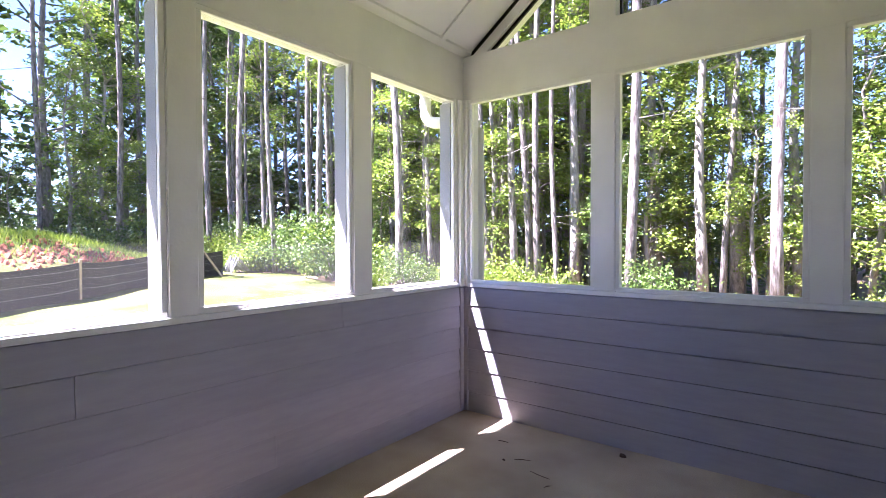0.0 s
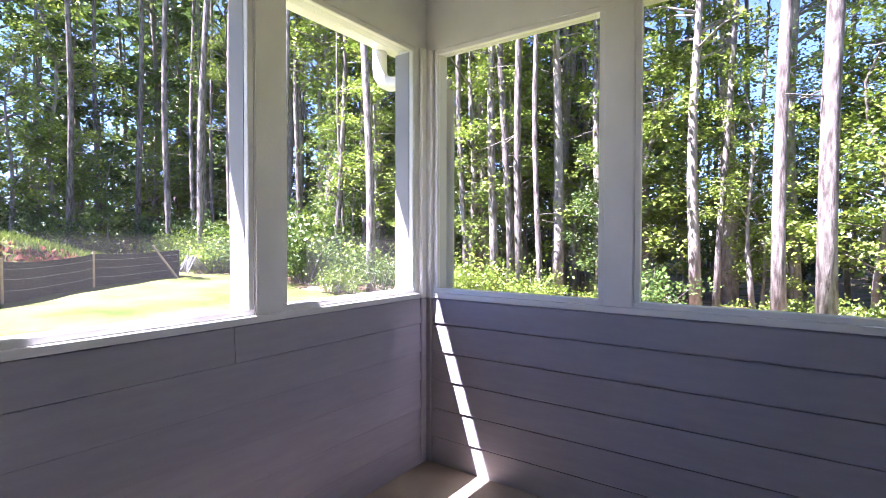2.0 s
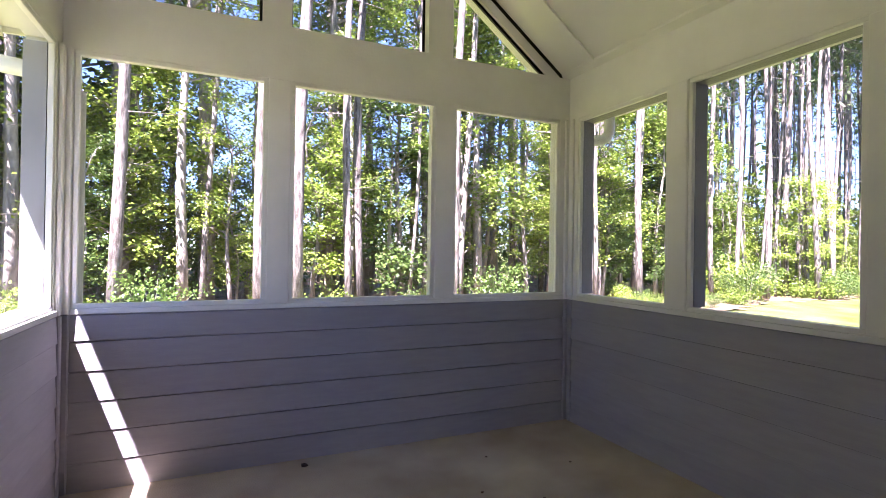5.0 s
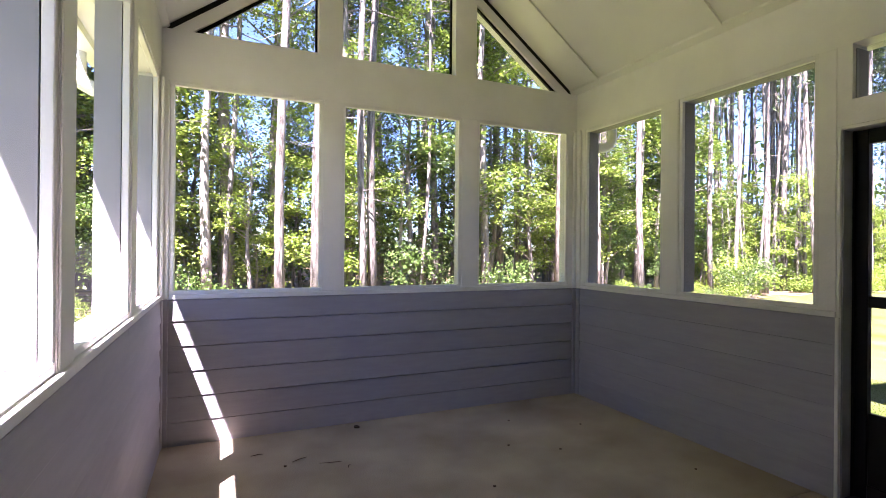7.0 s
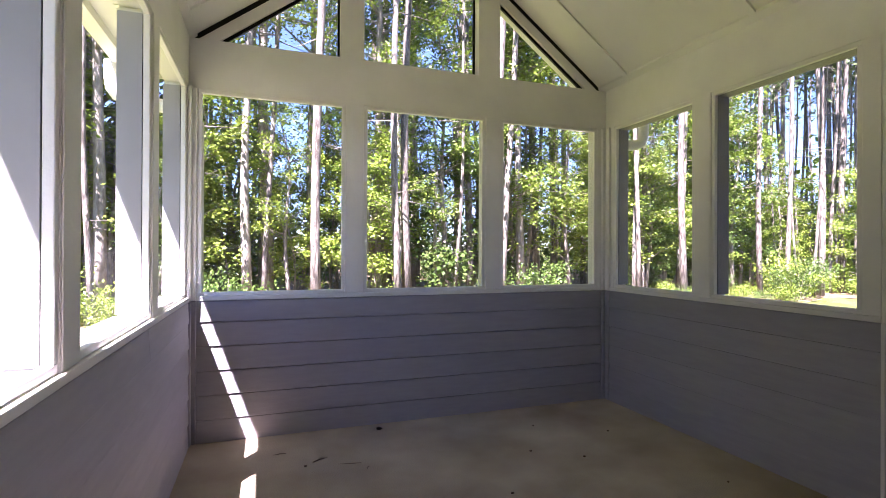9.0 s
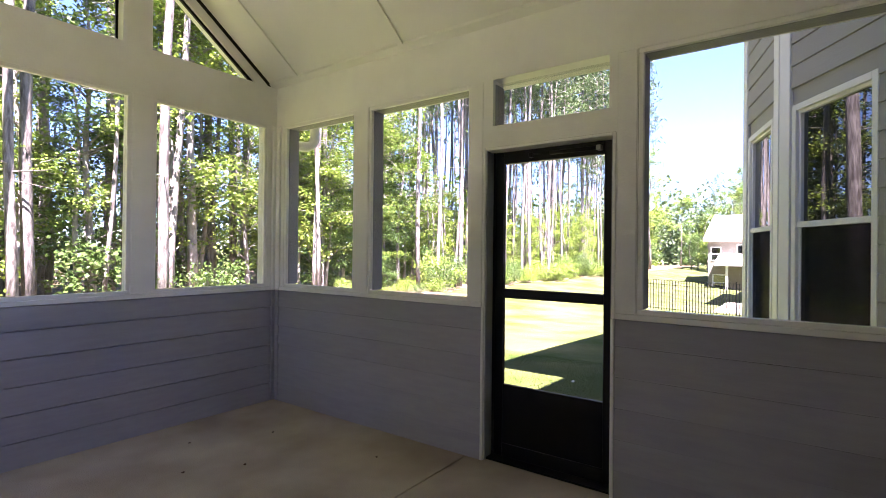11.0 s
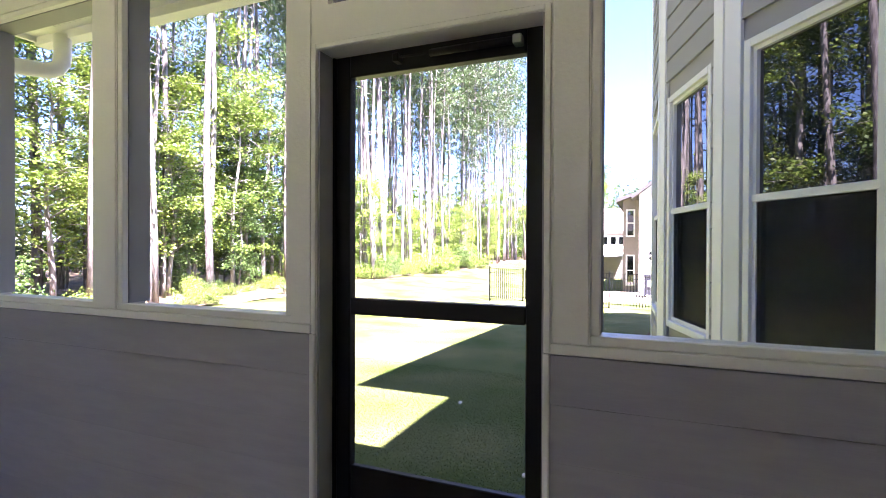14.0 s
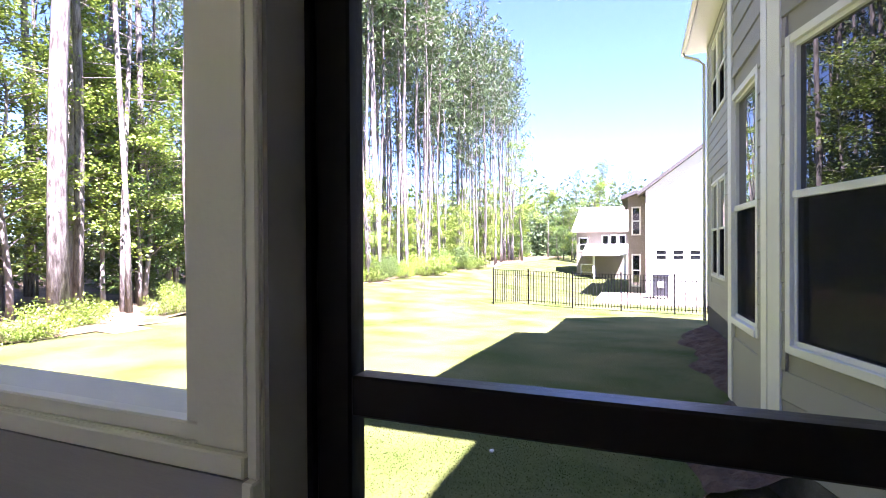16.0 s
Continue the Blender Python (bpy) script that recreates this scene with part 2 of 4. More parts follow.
def knee_and_posts(name, label, spans, lo, hi, plane, out, axis, door=None, transom=None):
    """A half wall, posts and header round the openings, as boxes; axis is the way that the wall runs."""
    a, b = sorted((plane, plane + out * T))
    rows = []

    def put(s0, s1, z0, z1, d0=a, d1=b):
        if s1 - s0 > 1e-4:
            rows.append((s0, s1, d0, d1, z0, z1) if axis == "x" else (d0, d1, s0, s1, z0, z1))
    edges = sorted(spans)
    s = lo
    put(lo, hi, 0, SILL - FR)
    wall = finish(name, boxes(*rows), WHITE)
    rows.clear()
    put(lo, hi, HEAD + FR, BEAM if name == "wall_gable" else PLATE + 0.06)
    part("header", boxes(*rows), WHITE, wall)
    for s0, s1 in edges + [(hi + FR, hi + FR)]:
        rows.clear()
        put(s, s0 - FR, SILL - FR, HEAD + FR)
        part("post", boxes(*rows), WHITE, wall)
        s = s1 + FR
    return tagged(wall, label, "wall", kind="structure")


def wall_right():
    a, b, top = XR, XR + T, PLATE + 0.06
    r3, r2, r1 = sorted(RIGHT_WIN)
    wall = finish("wall_right", boxes((a, b, YH, DOOR[0], 0, SILL - FR), (a, b, DOOR[1], YG, 0, SILL - FR)), WHITE)
    part("header", boxes((a, b, YH, YG, HEAD + FR, top)), WHITE, wall)
    part("door_header", boxes((a, b, DOOR[0], DOOR[1], DOOR_TOP, TRANSOM[2])), WHITE, wall)
    for y0, y1 in ((YH, r3[0] - FR), (r3[1] + FR, DOOR[0]), (DOOR[1], r2[0] - FR), (r2[1] + FR, r1[0] - FR), (r1[1] + FR, YG)):
        part("post", boxes((a, b, y0, y1, SILL - FR, HEAD + FR)), WHITE, wall)
    for y0, y1 in ((DOOR[0], TRANSOM[0]), (TRANSOM[1], DOOR[1])):
        part("transom_jamb", boxes((a, b, y0, y1, TRANSOM[2], HEAD + FR)), WHITE, wall)
    return tagged(wall, "white-painted porch wall with grey lap siding below its openings", "wall", kind="structure")


wall_g = knee_and_posts("wall_gable", "white-painted gable wall of the porch with grey lap siding", GABLE_WIN, XL - T, XR + T, YG, 1, "x")
wall_l = knee_and_posts("wall_left", "white-painted porch wall with grey lap siding below its openings", LEFT_WIN, YH, YG, XL, -1, "y")
wall_r = wall_right()


def board(parent, axis, plane, side, s0, s1, z0, z1, thick, name="trim_board", mat=WHITE, bevel=0.0025):
    """A board laid on a wall's face, on the side given."""
    a, b = sorted((plane, plane + side * thick))
    bm = box(s0, s1, a, b, z0, z1, bevel) if axis == "x" else box(a, b, s0, s1, z0, z1, bevel)
    return part(name, bm, mat, parent)


# siding boards, sill bands, post boards and corner boards inside
CB = 0.055
board(wall_g, "x", YG, -1, XL + CB + 0.001, XR - CB - 0.001, BAND, SILL - FR, 0.016, "sill_band")
board(wall_l, "y", XL, 1, YH + 0.03, YG - CB - 0.0225, BAND, SILL - FR, 0.016, "sill_band")
board(wall_r, "y", XR, -1, YH, DOOR[0] - 0.021, BAND, SILL - FR, 0.016, "sill_band")
board(wall_r, "y", XR, -1, DOOR[1] + 0.021, YG - CB - 0.0225, BAND, SILL - FR, 0.016, "sill_band")
for w, ax, pl, sd, spans, lo, hi in ((wall_g, "x", YG, -1, GABLE_WIN, XL, XR), (wall_l, "y", XL, 1, LEFT_WIN, YH, YG)):
    ss = sorted(spans)
    for (a0, a1), (b0, b1) in zip(ss, ss[1:]):
        board(w, ax, pl, sd, a1 + FR + 0.004, b0 - FR - 0.004, SILL - FR + 0.001, HEAD + FR - 0.004, 0.006, "post_board")
for a0, a1 in ((RIGHT_WIN[1][1] + FR, RIGHT_WIN[0][0] - FR), (DOOR[1] + 0.022, RIGHT_WIN[1][0] - FR), (RIGHT_WIN[2][1] + FR, DOOR[0] - 0.022)):
    board(wall_r, "y", XR, -1, a0 + 0.004, a1 - 0.004, SILL - FR + 0.001, HEAD + FR - 0.004, 0.006, "post_board")
# corner boards: white above the sill band, grey like the siding below it
for xx, sx in ((XL, 1), (XR, -1)):
    for z0, z1, mt in ((0.0, BAND - 0.001, SIDING), (BAND, HEAD + 0.03, WHITE)):
        x0, x1 = sorted((xx, xx + sx * CB))
        part("corner_board", box(x0, x1, YG - 0.026, YG - 0.0005, z0, z1, 0.006), mt, wall_g)
        x0, x1 = sorted((xx + sx * 0.0005, xx + sx * 0.026))
        part("corner_board", box(x0, x1, YG - CB - 0.022, YG - 0.0265, z0, z1, 0.006), mt, wall_l if sx > 0 else wall_r)
# casing round the screen door's opening
for y0, y1 in ((DOOR[0] - 0.02, DOOR[0]), (DOOR[1], DOOR[1] + 0.02)):
    part("door_casing", box(XR - 0.022, XR - 0.0005, y0, y1, 0.0, BAND, 0.003), WHITE, wall_r)
    part("door_casing", box(XR - 0.010, XR - 0.0005, y0, y1, BAND, DOOR_TOP + 0.02, 0.003), WHITE, wall_r)
part("door_casing", box(XR - 0.010, XR - 0.0005, DOOR[0], DOOR[1], DOOR_TOP, DOOR_TOP + 0.02, 0.003), WHITE, wall_r)


def screened_opening(name, axis, plane, out, s0, s1, z0, z1, label):
    """A screen in its slim white frame, set in a wall opening."""
    w = empty(name, ((s0 + s1) / 2, plane, z0) if axis == "x" else (plane, (s0 + s1) / 2, z0))
    tagged(w, label, "window", kind="structure")
    o = w.matrix_basis.translation

    def put(nm, a0, a1, b0, b1, d0, d1, mat, bevel=0.0):
        da, db = sorted((plane + out * d0, plane + out * d1))
        bm = box(a0 - o.x, a1 - o.x, da - o.y, db - o.y, b0 - o.z, b1 - o.z, bevel) if axis == "x" else box(da - o.x, db - o.x, a0 - o.y, a1 - o.y, b0 - o.z, b1 - o.z, bevel)
        return part(nm, bm, mat, w)
    for nm, a0, a1, b0, b1 in (("window_sill", s0 - FR, s1 + FR, z0 - FR, z0), ("head_frame", s0 - FR, s1 + FR, z1, z1 + FR), ("side_frame", s0 - FR, s0, z0, z1), ("side_frame", s1, s1 + FR, z0, z1)):
        put(nm, a0, a1, b0, b1, 0.004, 0.034, WHITE, 0.003)
    # Grey liners on the side-wall openings only; the gable's reveals stay white.
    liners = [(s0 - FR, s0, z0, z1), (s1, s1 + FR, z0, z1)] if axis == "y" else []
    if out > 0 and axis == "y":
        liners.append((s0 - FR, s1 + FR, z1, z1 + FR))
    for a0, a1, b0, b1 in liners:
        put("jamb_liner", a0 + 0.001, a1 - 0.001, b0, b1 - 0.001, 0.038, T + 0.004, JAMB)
    put("outer_sill", s0 - FR, s1 + FR, z0 - FR, z0 - 0.012, 0.034, T + 0.02, WHITE)
    pane = put("insect_screen", s0 - 0.01, s1 + 0.01, z0 - 0.008, z1 + 0.01, 0.036, 0.0365, SCREEN)
    pane.visible_shadow = False
    return w


k = 0
for ax, pl, out, spans in (("x", YG, 1, GABLE_WIN), ("y", XL, -1, LEFT_WIN), ("y", XR, 1, RIGHT_WIN)):
    for s0, s1 in spans:
        k += 1
        screened_opening("window_%d" % k, ax, pl, out, s0, s1, SILL, HEAD, "screened porch opening in a slim white frame")

# transom over the door
transom = empty("window_%d" % (k + 1), (XR, 1.27, TRANSOM[2]))
tagged(transom, "low screened transom above the screen door", "window", kind="structure")
pane = part("insect_screen", box(0.05, 0.0505, TRANSOM[0] - 1.27, TRANSOM[1] - 1.27, 0, TRANSOM[3] - TRANSOM[2]), SCREEN, transom)
pane.visible_shadow = False

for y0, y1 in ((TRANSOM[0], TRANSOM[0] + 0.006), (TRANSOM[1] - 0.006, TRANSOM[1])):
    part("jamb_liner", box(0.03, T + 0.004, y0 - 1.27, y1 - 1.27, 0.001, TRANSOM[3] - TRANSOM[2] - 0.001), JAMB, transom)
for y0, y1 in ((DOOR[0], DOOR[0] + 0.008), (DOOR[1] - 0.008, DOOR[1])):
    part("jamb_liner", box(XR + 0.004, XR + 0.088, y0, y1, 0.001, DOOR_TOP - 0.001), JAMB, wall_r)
# ---- gable above the beam ----
GP = [(-0.996, -0.812), (0.183, 0.388)]


def roof_z(x, drop=0.0):
    return RIDGE - PITCH * abs(x - XM) - drop


gable = empty("wall_gable_top", (0, 0, 0))
tagged(gable, "open white-framed gable with screened panels under the rake", "wall", kind="structure")
bm = bmesh.new()
for a, b in GP:
    top = [(a, BEAM), (b, BEAM), (b, roof_z(b, 0.10)), (a, roof_z(a, 0.10))]
    prism(bm, top, "y", YG + 0.0, YG + T)
part("gable_posts", bm, WHITE, gable)
for sx in (-1, 1):
    xe = XM + sx * (XR - XM)
    bm = bmesh.new()
    gap, wide = 0.045, 0.10
    pts = [(xe, PLATE - gap), (XM, RIDGE - gap), (XM, RIDGE - gap - wide), (xe - sx * 0.12, PLATE - gap - wide + 0.09)]
    prism(bm, pts, "y", YG + 0.06, YG + T + 0.02)
    part("rake_trim", bm, WHITE, gable)
    # Near-black filler strip: the joint's shade is put into its colour.
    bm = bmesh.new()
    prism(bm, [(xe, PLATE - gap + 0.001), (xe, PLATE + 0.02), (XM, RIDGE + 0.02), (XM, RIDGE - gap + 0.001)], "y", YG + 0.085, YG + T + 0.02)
    part("shadow_gap", bm, DARKGAP, gable, "near-black strip painting the shade in the joint under the rafters")
    bm = bmesh.new()
    prism(bm, [(xe - sx * 0.16, PLATE - gap - wide + 0.12), (XM, RIDGE - gap - wide), (XM, RIDGE - gap - wide - 0.016), (xe - sx * 0.18, PLATE - gap - wide + 0.10)], "y", YG + 0.085, YG + 0.105)
    part("screen_edge", bm, BLACK, gable)
for a, b in GP:
    for xx in (a - 0.016, b):
        part("screen_edge", box(xx, xx + 0.016, YG + 0.085, YG + 0.105, BEAM, roof_z(xx, 0.16)), BLACK, gable)
bm = bmesh.new()
prism(bm, [(XL + 0.16, BEAM), (XR - 0.16, BEAM), (XM, RIDGE - 0.16)], "y", YG + 0.094, YG + 0.0945)
pane = part("insect_screen", bm, SCREEN, gable)
pane.visible_shadow = False

# ---- ceiling, roof, eaves ----
OV, RY0, RY1 = 0.60, YH, YG + 0.42
bm = bmesh.new()
for sx in (-1, 1):
    xe = XM + sx * (XR - XM + 0.0)
    prism(bm, [(xe, PLATE), (XM, RIDGE), (XM, RIDGE + 0.04), (xe, PLATE + 0.04)], "y", RY0, YG + 0.06)
    # battens across the slope, and the strip at its foot
    for yy in (-0.02, 1.21, 2.44, 3.675):
        prism(bm, [(xe, PLATE - 0.022), (XM, RIDGE - 0.022), (XM, RIDGE - 0.0005), (xe, PLATE - 0.0005)], "y", yy - 0.024, yy + 0.024)
    prism(bm, [(xe, PLATE - 0.024), (xe - sx * 0.045, PLATE + PITCH * 0.045 - 0.02), (xe - sx * 0.045, PLATE + PITCH * 0.045 - 0.0008), (xe, PLATE - 0.0008)], "y", RY0, YG + 0.06)
ceiling = tagged(finish("ceiling", bm, CEIL), "vaulted white-painted panel ceiling with thin battens", "ceiling", kind="structure")
roof = empty("porch_roof")
tagged(roof, "shingled gable roof of the porch with white eaves", "roof", kind="structure")
for sx in (-1, 1):
    xe, xo = XM + sx * (XR - XM), XM + sx * (XR - XM + (0.40 if sx < 0 else 0.55))
    ze = RIDGE + 0.16 - PITCH * abs(xo - XM) + 0.10
    bm = bmesh.new()
    prism(bm, [(xo, ze + 0.14), (XM, RIDGE + 0.30), (XM, RIDGE + 0.26), (xo, ze + 0.10)], "y", RY0, RY1)
    part("roof_slope", bm, ROOF, roof)
    xa, xb = sorted((xe + sx * T, xo))
    bm = boxes((xa, xb, RY0, RY1 - 0.002, 2.755, 2.775))
    for i in range(90):
        yy = RY0 + 0.2 + i * 0.05
        if yy < RY1 - 0.1:
            add_box(bm, xa + 0.12, xb - 0.06, yy, yy + 0.018, 2.750, 2.7548)
    part("soffit", bm, WHITE, roof, "vented white soffit")
    xa, xb = sorted((xo, xo + sx * 0.02))
    part("fascia", box(xa, xb, RY0, RY1, 2.70, ze + 0.135), WHITE, roof)
    bm = bmesh.new()
    for yy in (RY1 - 0.022,):
        prism(bm, [(xo, 2.72), (xo, ze + 0.10), (XM, RIDGE + 0.26), (XM, RIDGE + 0.06), (xe + sx * T, PLATE - 0.06), (xe + sx * T, 2.72)], "y", yy, yy + 0.022)
    part("rake_fascia", bm, WHITE, roof)
    bm = bmesh.new()
    prism(bm, [(xe, PLATE + 0.05), (XM, RIDGE + 0.05), (XM, RIDGE + 0.07), (xe, PLATE + 0.07)], "y", YG + 0.062, RY1 - 0.022)
    part("rake_soffit", bm, WHITE, roof)

    # gutter with its elbow and downspout
    gut = empty("gutter", (xo + sx * 0.02, RY0, 2.70))
    tagged(gut, "white aluminium eave gutter with a round elbow downspout", "gutter")
    prof = [(0, 0), (sx * 0.07, 0), (sx * 0.105, 0.05), (sx * 0.105, 0.12), (sx * 0.10, 0.12), (sx * 0.10, 0.055), (sx * 0.068, 0.006), (0.0, 0.006)]
    bm = bmesh.new()
    prism(bm, prof, "y", 0, RY1 - RY0)
    part("trough", bm, WHITE, gut)
    bm = bmesh.new()
    yy = 4.12 - RY0
    ex = 0.085 if sx < 0 else -0.02
    run = [(sx * ex, yy, 0.02), (sx * ex, yy, -0.11), (sx * (ex - 0.007), yy, -0.165), (sx * (ex - 0.035), yy, -0.21), (sx * (ex - 0.085), yy + 0.01, -0.235), (sx * (ex - 0.175), yy + 0.02, -0.245), (-sx * 0.40, yy + 0.06, -0.27), (-sx * 0.44, yy + 0.06, -0.30), (-sx * 0.45, yy + 0.06, -0.35), (-sx * 0.45, yy + 0.06, -2.75)]
    tube(bm, run, [0.05] * len(run), 14)
    part("downspout", bm, WHITE, gut, smooth=True)

# ---- screen door ----
door = empty("door_1", (XR + 0.10, 0.875, 0.0))
tagged(door, "closed black aluminium screen door with a solid kick panel", "door", kind="structure")
W, TH = 0.812, 0.045
for nm, r in (("stile", (0, TH, 0, 0.062, 0.015, 2.085)), ("stile", (0, TH, W - 0.062, W, 0.015, 2.085)), ("top_rail", (0, TH, 0.062, W - 0.062, 2.0, 2.085)), ("middle_rail", (0, TH, 0.062, W - 0.062, 1.088, 1.15)), ("kick_panel", (0.008, TH - 0.008, 0.062, W - 0.062, 0.10, 0.50)), ("bottom_rail", (0, TH, 0.062, W - 0.062, 0.015, 0.10))):
    part(nm, box(*r, 0.004), BLACK, door)
for z0, z1 in ((0.50, 1.088), (1.15, 2.0)):
    pane = part("insect_screen", box(0.022, 0.0225, 0.06, W - 0.06, z0 - 0.002, z1 + 0.002), SCREEN, door)
    pane.visible_shadow = False
bm = bmesh.new()
tube(bm, [(-0.03, 0.10, 2.035), (-0.03, 0.40, 2.035)], [0.013, 0.013], 12)
tube(bm, [(-0.03, 0.40, 2.035), (-0.03, 0.52, 2.037)], [0.004, 0.004], 8)
closer = part("door_closer", bm, BLACK, door, "black pneumatic closer tube", True)
part("closer_bracket", box(-0.045, 0.0, 0.07, 0.10, 2.02, 2.05, 0.003), BRUSHED, door)
part("closer_bracket", box(-0.045, 0.0, 0.52, 0.545, 2.02, 2.05, 0.003), BLACK, door)
jamb = finish("door_jamb", boxes((XR + 0.09, XR + T + 0.012, DOOR[0], 0.875, 0, DOOR_TOP), (XR + 0.09, XR + T + 0.012, 1.687, DOOR[1], 0, DOOR_TOP), (XR + 0.02, XR + T, DOOR[0], DOOR[1], 0.0005, 0.014)), BLACK)
tagged(jamb, "black metal frame of the screen door", "door frame", kind="structure")

# ---- the house ----
def wall_slab(bm, p0, p1, z0, z1, thick, holes=()):
    """A wall in plan from p0 to p1, thickness to the right of that way, with rectangular holes (s0, s1, z0, z1)."""
    d = Vector((p1[0] - p0[0], p1[1] - p0[1]))
    L = d.length
    d.normalize()
    nrm = Vector((d.y, -d.x))
    xs = sorted({0.0, L, *[h[0] for h in holes], *[h[1] for h in holes]})
    zs = sorted({z0, z1, *[h[2] for h in holes], *[h[3] for h in holes]})
    for a, b in zip(xs, xs[1:]):
        for c, e in zip(zs, zs[1:]):
            if any(h[0] <= a and b <= h[1] and h[2] <= c and e <= h[3] for h in holes):
                continue
            P = [(p0[0] + d.x * s + nrm.x * t, p0[1] + d.y * s + nrm.y * t) for s, t in ((a, 0), (b, 0), (b, thick), (a, thick))]
            prism(bm, P, "z", c, e)


def sash_window(parent, p0, turn, s0, s1, z0, z1, inset=0.05):
    """A white double-hung window in a wall whose face runs from p0 at the angle turn; the outside is on its left."""
    w = empty("window")
    w.matrix_basis = pose(p0[0], p0[1], 0, 0, 0, turn)
    w.parent = parent
    c = 0.05
    zm = (z0 + z1) / 2
    for nm, r in (("casing", (s0 - c, s0, -0.02, 0.022, z0 - c, z1 + c)), ("casing", (s1, s1 + c, -0.02, 0.022, z0 - c, z1 + c)), ("casing", (s0, s1, -0.02, 0.022, z1, z1 + c)), ("window_sill", (s0 - 0.0, s1 + 0.0, -0.02, 0.032, z0 - c, z0)),
                  ("meeting_rail", (s0, s1, -0.035, 0.008, zm - 0.022, zm + 0.022))):
        part(nm, box(*r, 0.003), WHITE, w)
    bm = boxes((s0, s0 + 0.025, -0.04, -0.002, z0, z1), (s1 - 0.025, s1, -0.04, -0.002, z0, z1), (s0 + 0.025, s1 - 0.025, -0.04, -0.002, z1 - 0.025, z1), (s0 + 0.025, s1 - 0.025, -0.04, -0.002, z0, z0 + 0.03))
    part("sash", bm, WHITE, w)
    part("pane", box(s0 + 0.01, s1 - 0.01, -0.03, -0.026, zm, z1 - 0.01), GLASS, w)
    part("pane", box(s0 + 0.01, s1 - 0.01, -0.045, -0.041, z0 + 0.01, zm), GLASS, w)
    part("insect_screen", box(s0 + 0.02, s1 - 0.02, -0.012, -0.0115, z0 + 0.02, zm - 0.02), SASH_SCREEN, w)
    return w


EAVE, EAVE2, WALL_Y, BASE = 5.8, 5.55, -0.56, 0.06
FACE = -0.585
house = empty("house")
tagged(house, "two-storey house with beige lap siding and white trim", "house")
# the faceted bay, corner by corner, then the long wall behind it
BAY = [(2.50, WALL_Y), (3.517, 0.1035), (4.645, 0.444), (5.795, 0.494), (6.4, -0.15)]
BAY_WIN = [(0.29, 1.015), (0.24, 0.955), (0.30, 1.015)]
C3, C4 = BAY[4], (13.0, -0.15)
WZ = (0.75, 2.52)
LOW_WIN, HIGH_WIN = (0.76, 2.52), (3.86, 5.27)
FAR_WIN = [(4.3, 5.05), (5.2, 5.95)]


def bay_turn(i):
    (ax, ay), (bx, by) = BAY[i], BAY[i + 1]
    return math.degrees(math.atan2(by - ay, bx - ax)), math.hypot(bx - ax, by - ay)


bm = bmesh.new()
# faces run so that the outside is on the left of the way
for i in range(4):
    wall_slab(bm, BAY[i], BAY[i + 1], -0.6, EAVE, 0.12, [(*BAY_WIN[i], *WZ)] if i < 3 else [])
wall_slab(bm, C3, C4, -0.9, EAVE2, 0.12, [(*w, *z) for w in FAR_WIN for z in (LOW_WIN, HIGH_WIN)])
wall_slab(bm, C4, (13.0, -8.0), -1.2, EAVE2, 0.12)
wall_slab(bm, (-2.9, FACE), (XL - T - 0.002, FACE), -0.4, EAVE, 0.12)
wall_slab(bm, (XR + T + 0.002, WALL_Y), BAY[0], -0.4, EAVE, 0.2)
DH = (0.315, 1.285, 0.0, 2.10)
wall_slab(bm, (XL - T - 0.002, FACE), (XR + T + 0.002, FACE), -0.16, EAVE, 0.12, [(DH[0] - (XL - T - 0.002), DH[1] - (XL - T - 0.002), 0.0, DH[3])])
wall_slab(bm, (-2.9, -8.0), (-2.9, FACE), -0.4, EAVE, 0.12)
part("wall", bm, SIDING_B, house)
bm = bmesh.new()
FOOT = BAY + [C4]
for (ax, ay), (bx, by) in zip(FOOT, FOOT[1:]):
    d = Vector((by - ay, ax - bx)).normalized() * -0.012
    wall_slab(bm, (ax + d.x, ay + d.y), (bx + d.x, by + d.y), -1.1, BASE - 0.012, 0.010)
part("foundation", bm, ROOF, house, "dark foundation below the siding")
for i, w in enumerate(BAY_WIN):
    sash_window(house, BAY[i], bay_turn(i)[0], *w, *WZ)
for w in FAR_WIN:
    sash_window(house, C3, 0, *w, *LOW_WIN)
    sash_window(house, C3, 0, *w, *HIGH_WIN)
# roof, eaves and soffit over wall and bay
bm = bmesh.new()
# Unseen eave past the bay, to x 9.6, is drawn out to shade the lawn.
for pts, z in (([(-3.2, -0.26), (2.55, -0.26), (2.55, -8.0), (-3.2, -8.0)], EAVE), ([(2.55, 0.86), (9.6, 0.95), (9.6, -8.0), (2.55, -8.0)], EAVE), ([(9.6, 0.27), (13.3, 0.27), (13.3, -8.0), (9.6, -8.0)], EAVE2)):
    prism(bm, pts, "z", z, z + 0.03)
part("soffit", bm, WHITE, house)
bm = bmesh.new()
prism(bm, [(-0.26, EAVE + 0.03), (-4.6, EAVE + 2.4), (-8.2, EAVE + 0.03)], "x", -3.2, 2.55)
prism(bm, [(0.86, EAVE + 0.03), (-4.6, EAVE + 2.9), (-8.2, EAVE + 0.03)], "x", 2.552, 9.6)
# Steep ridge, out of view, is raised to lengthen the lawn shadow.
prism(bm, [(0.27, EAVE2 + 0.03), (-3.6, EAVE2 + 4.0), (-7.5, EAVE2 + 0.03)], "x", 9.602, 13.3)
part("roof", bm, ROOF, house)
part("gutter", box(9.61, 13.3, 0.27, 0.36, EAVE2 - 0.04, EAVE2 + 0.09, 0.02), WHITE, house)
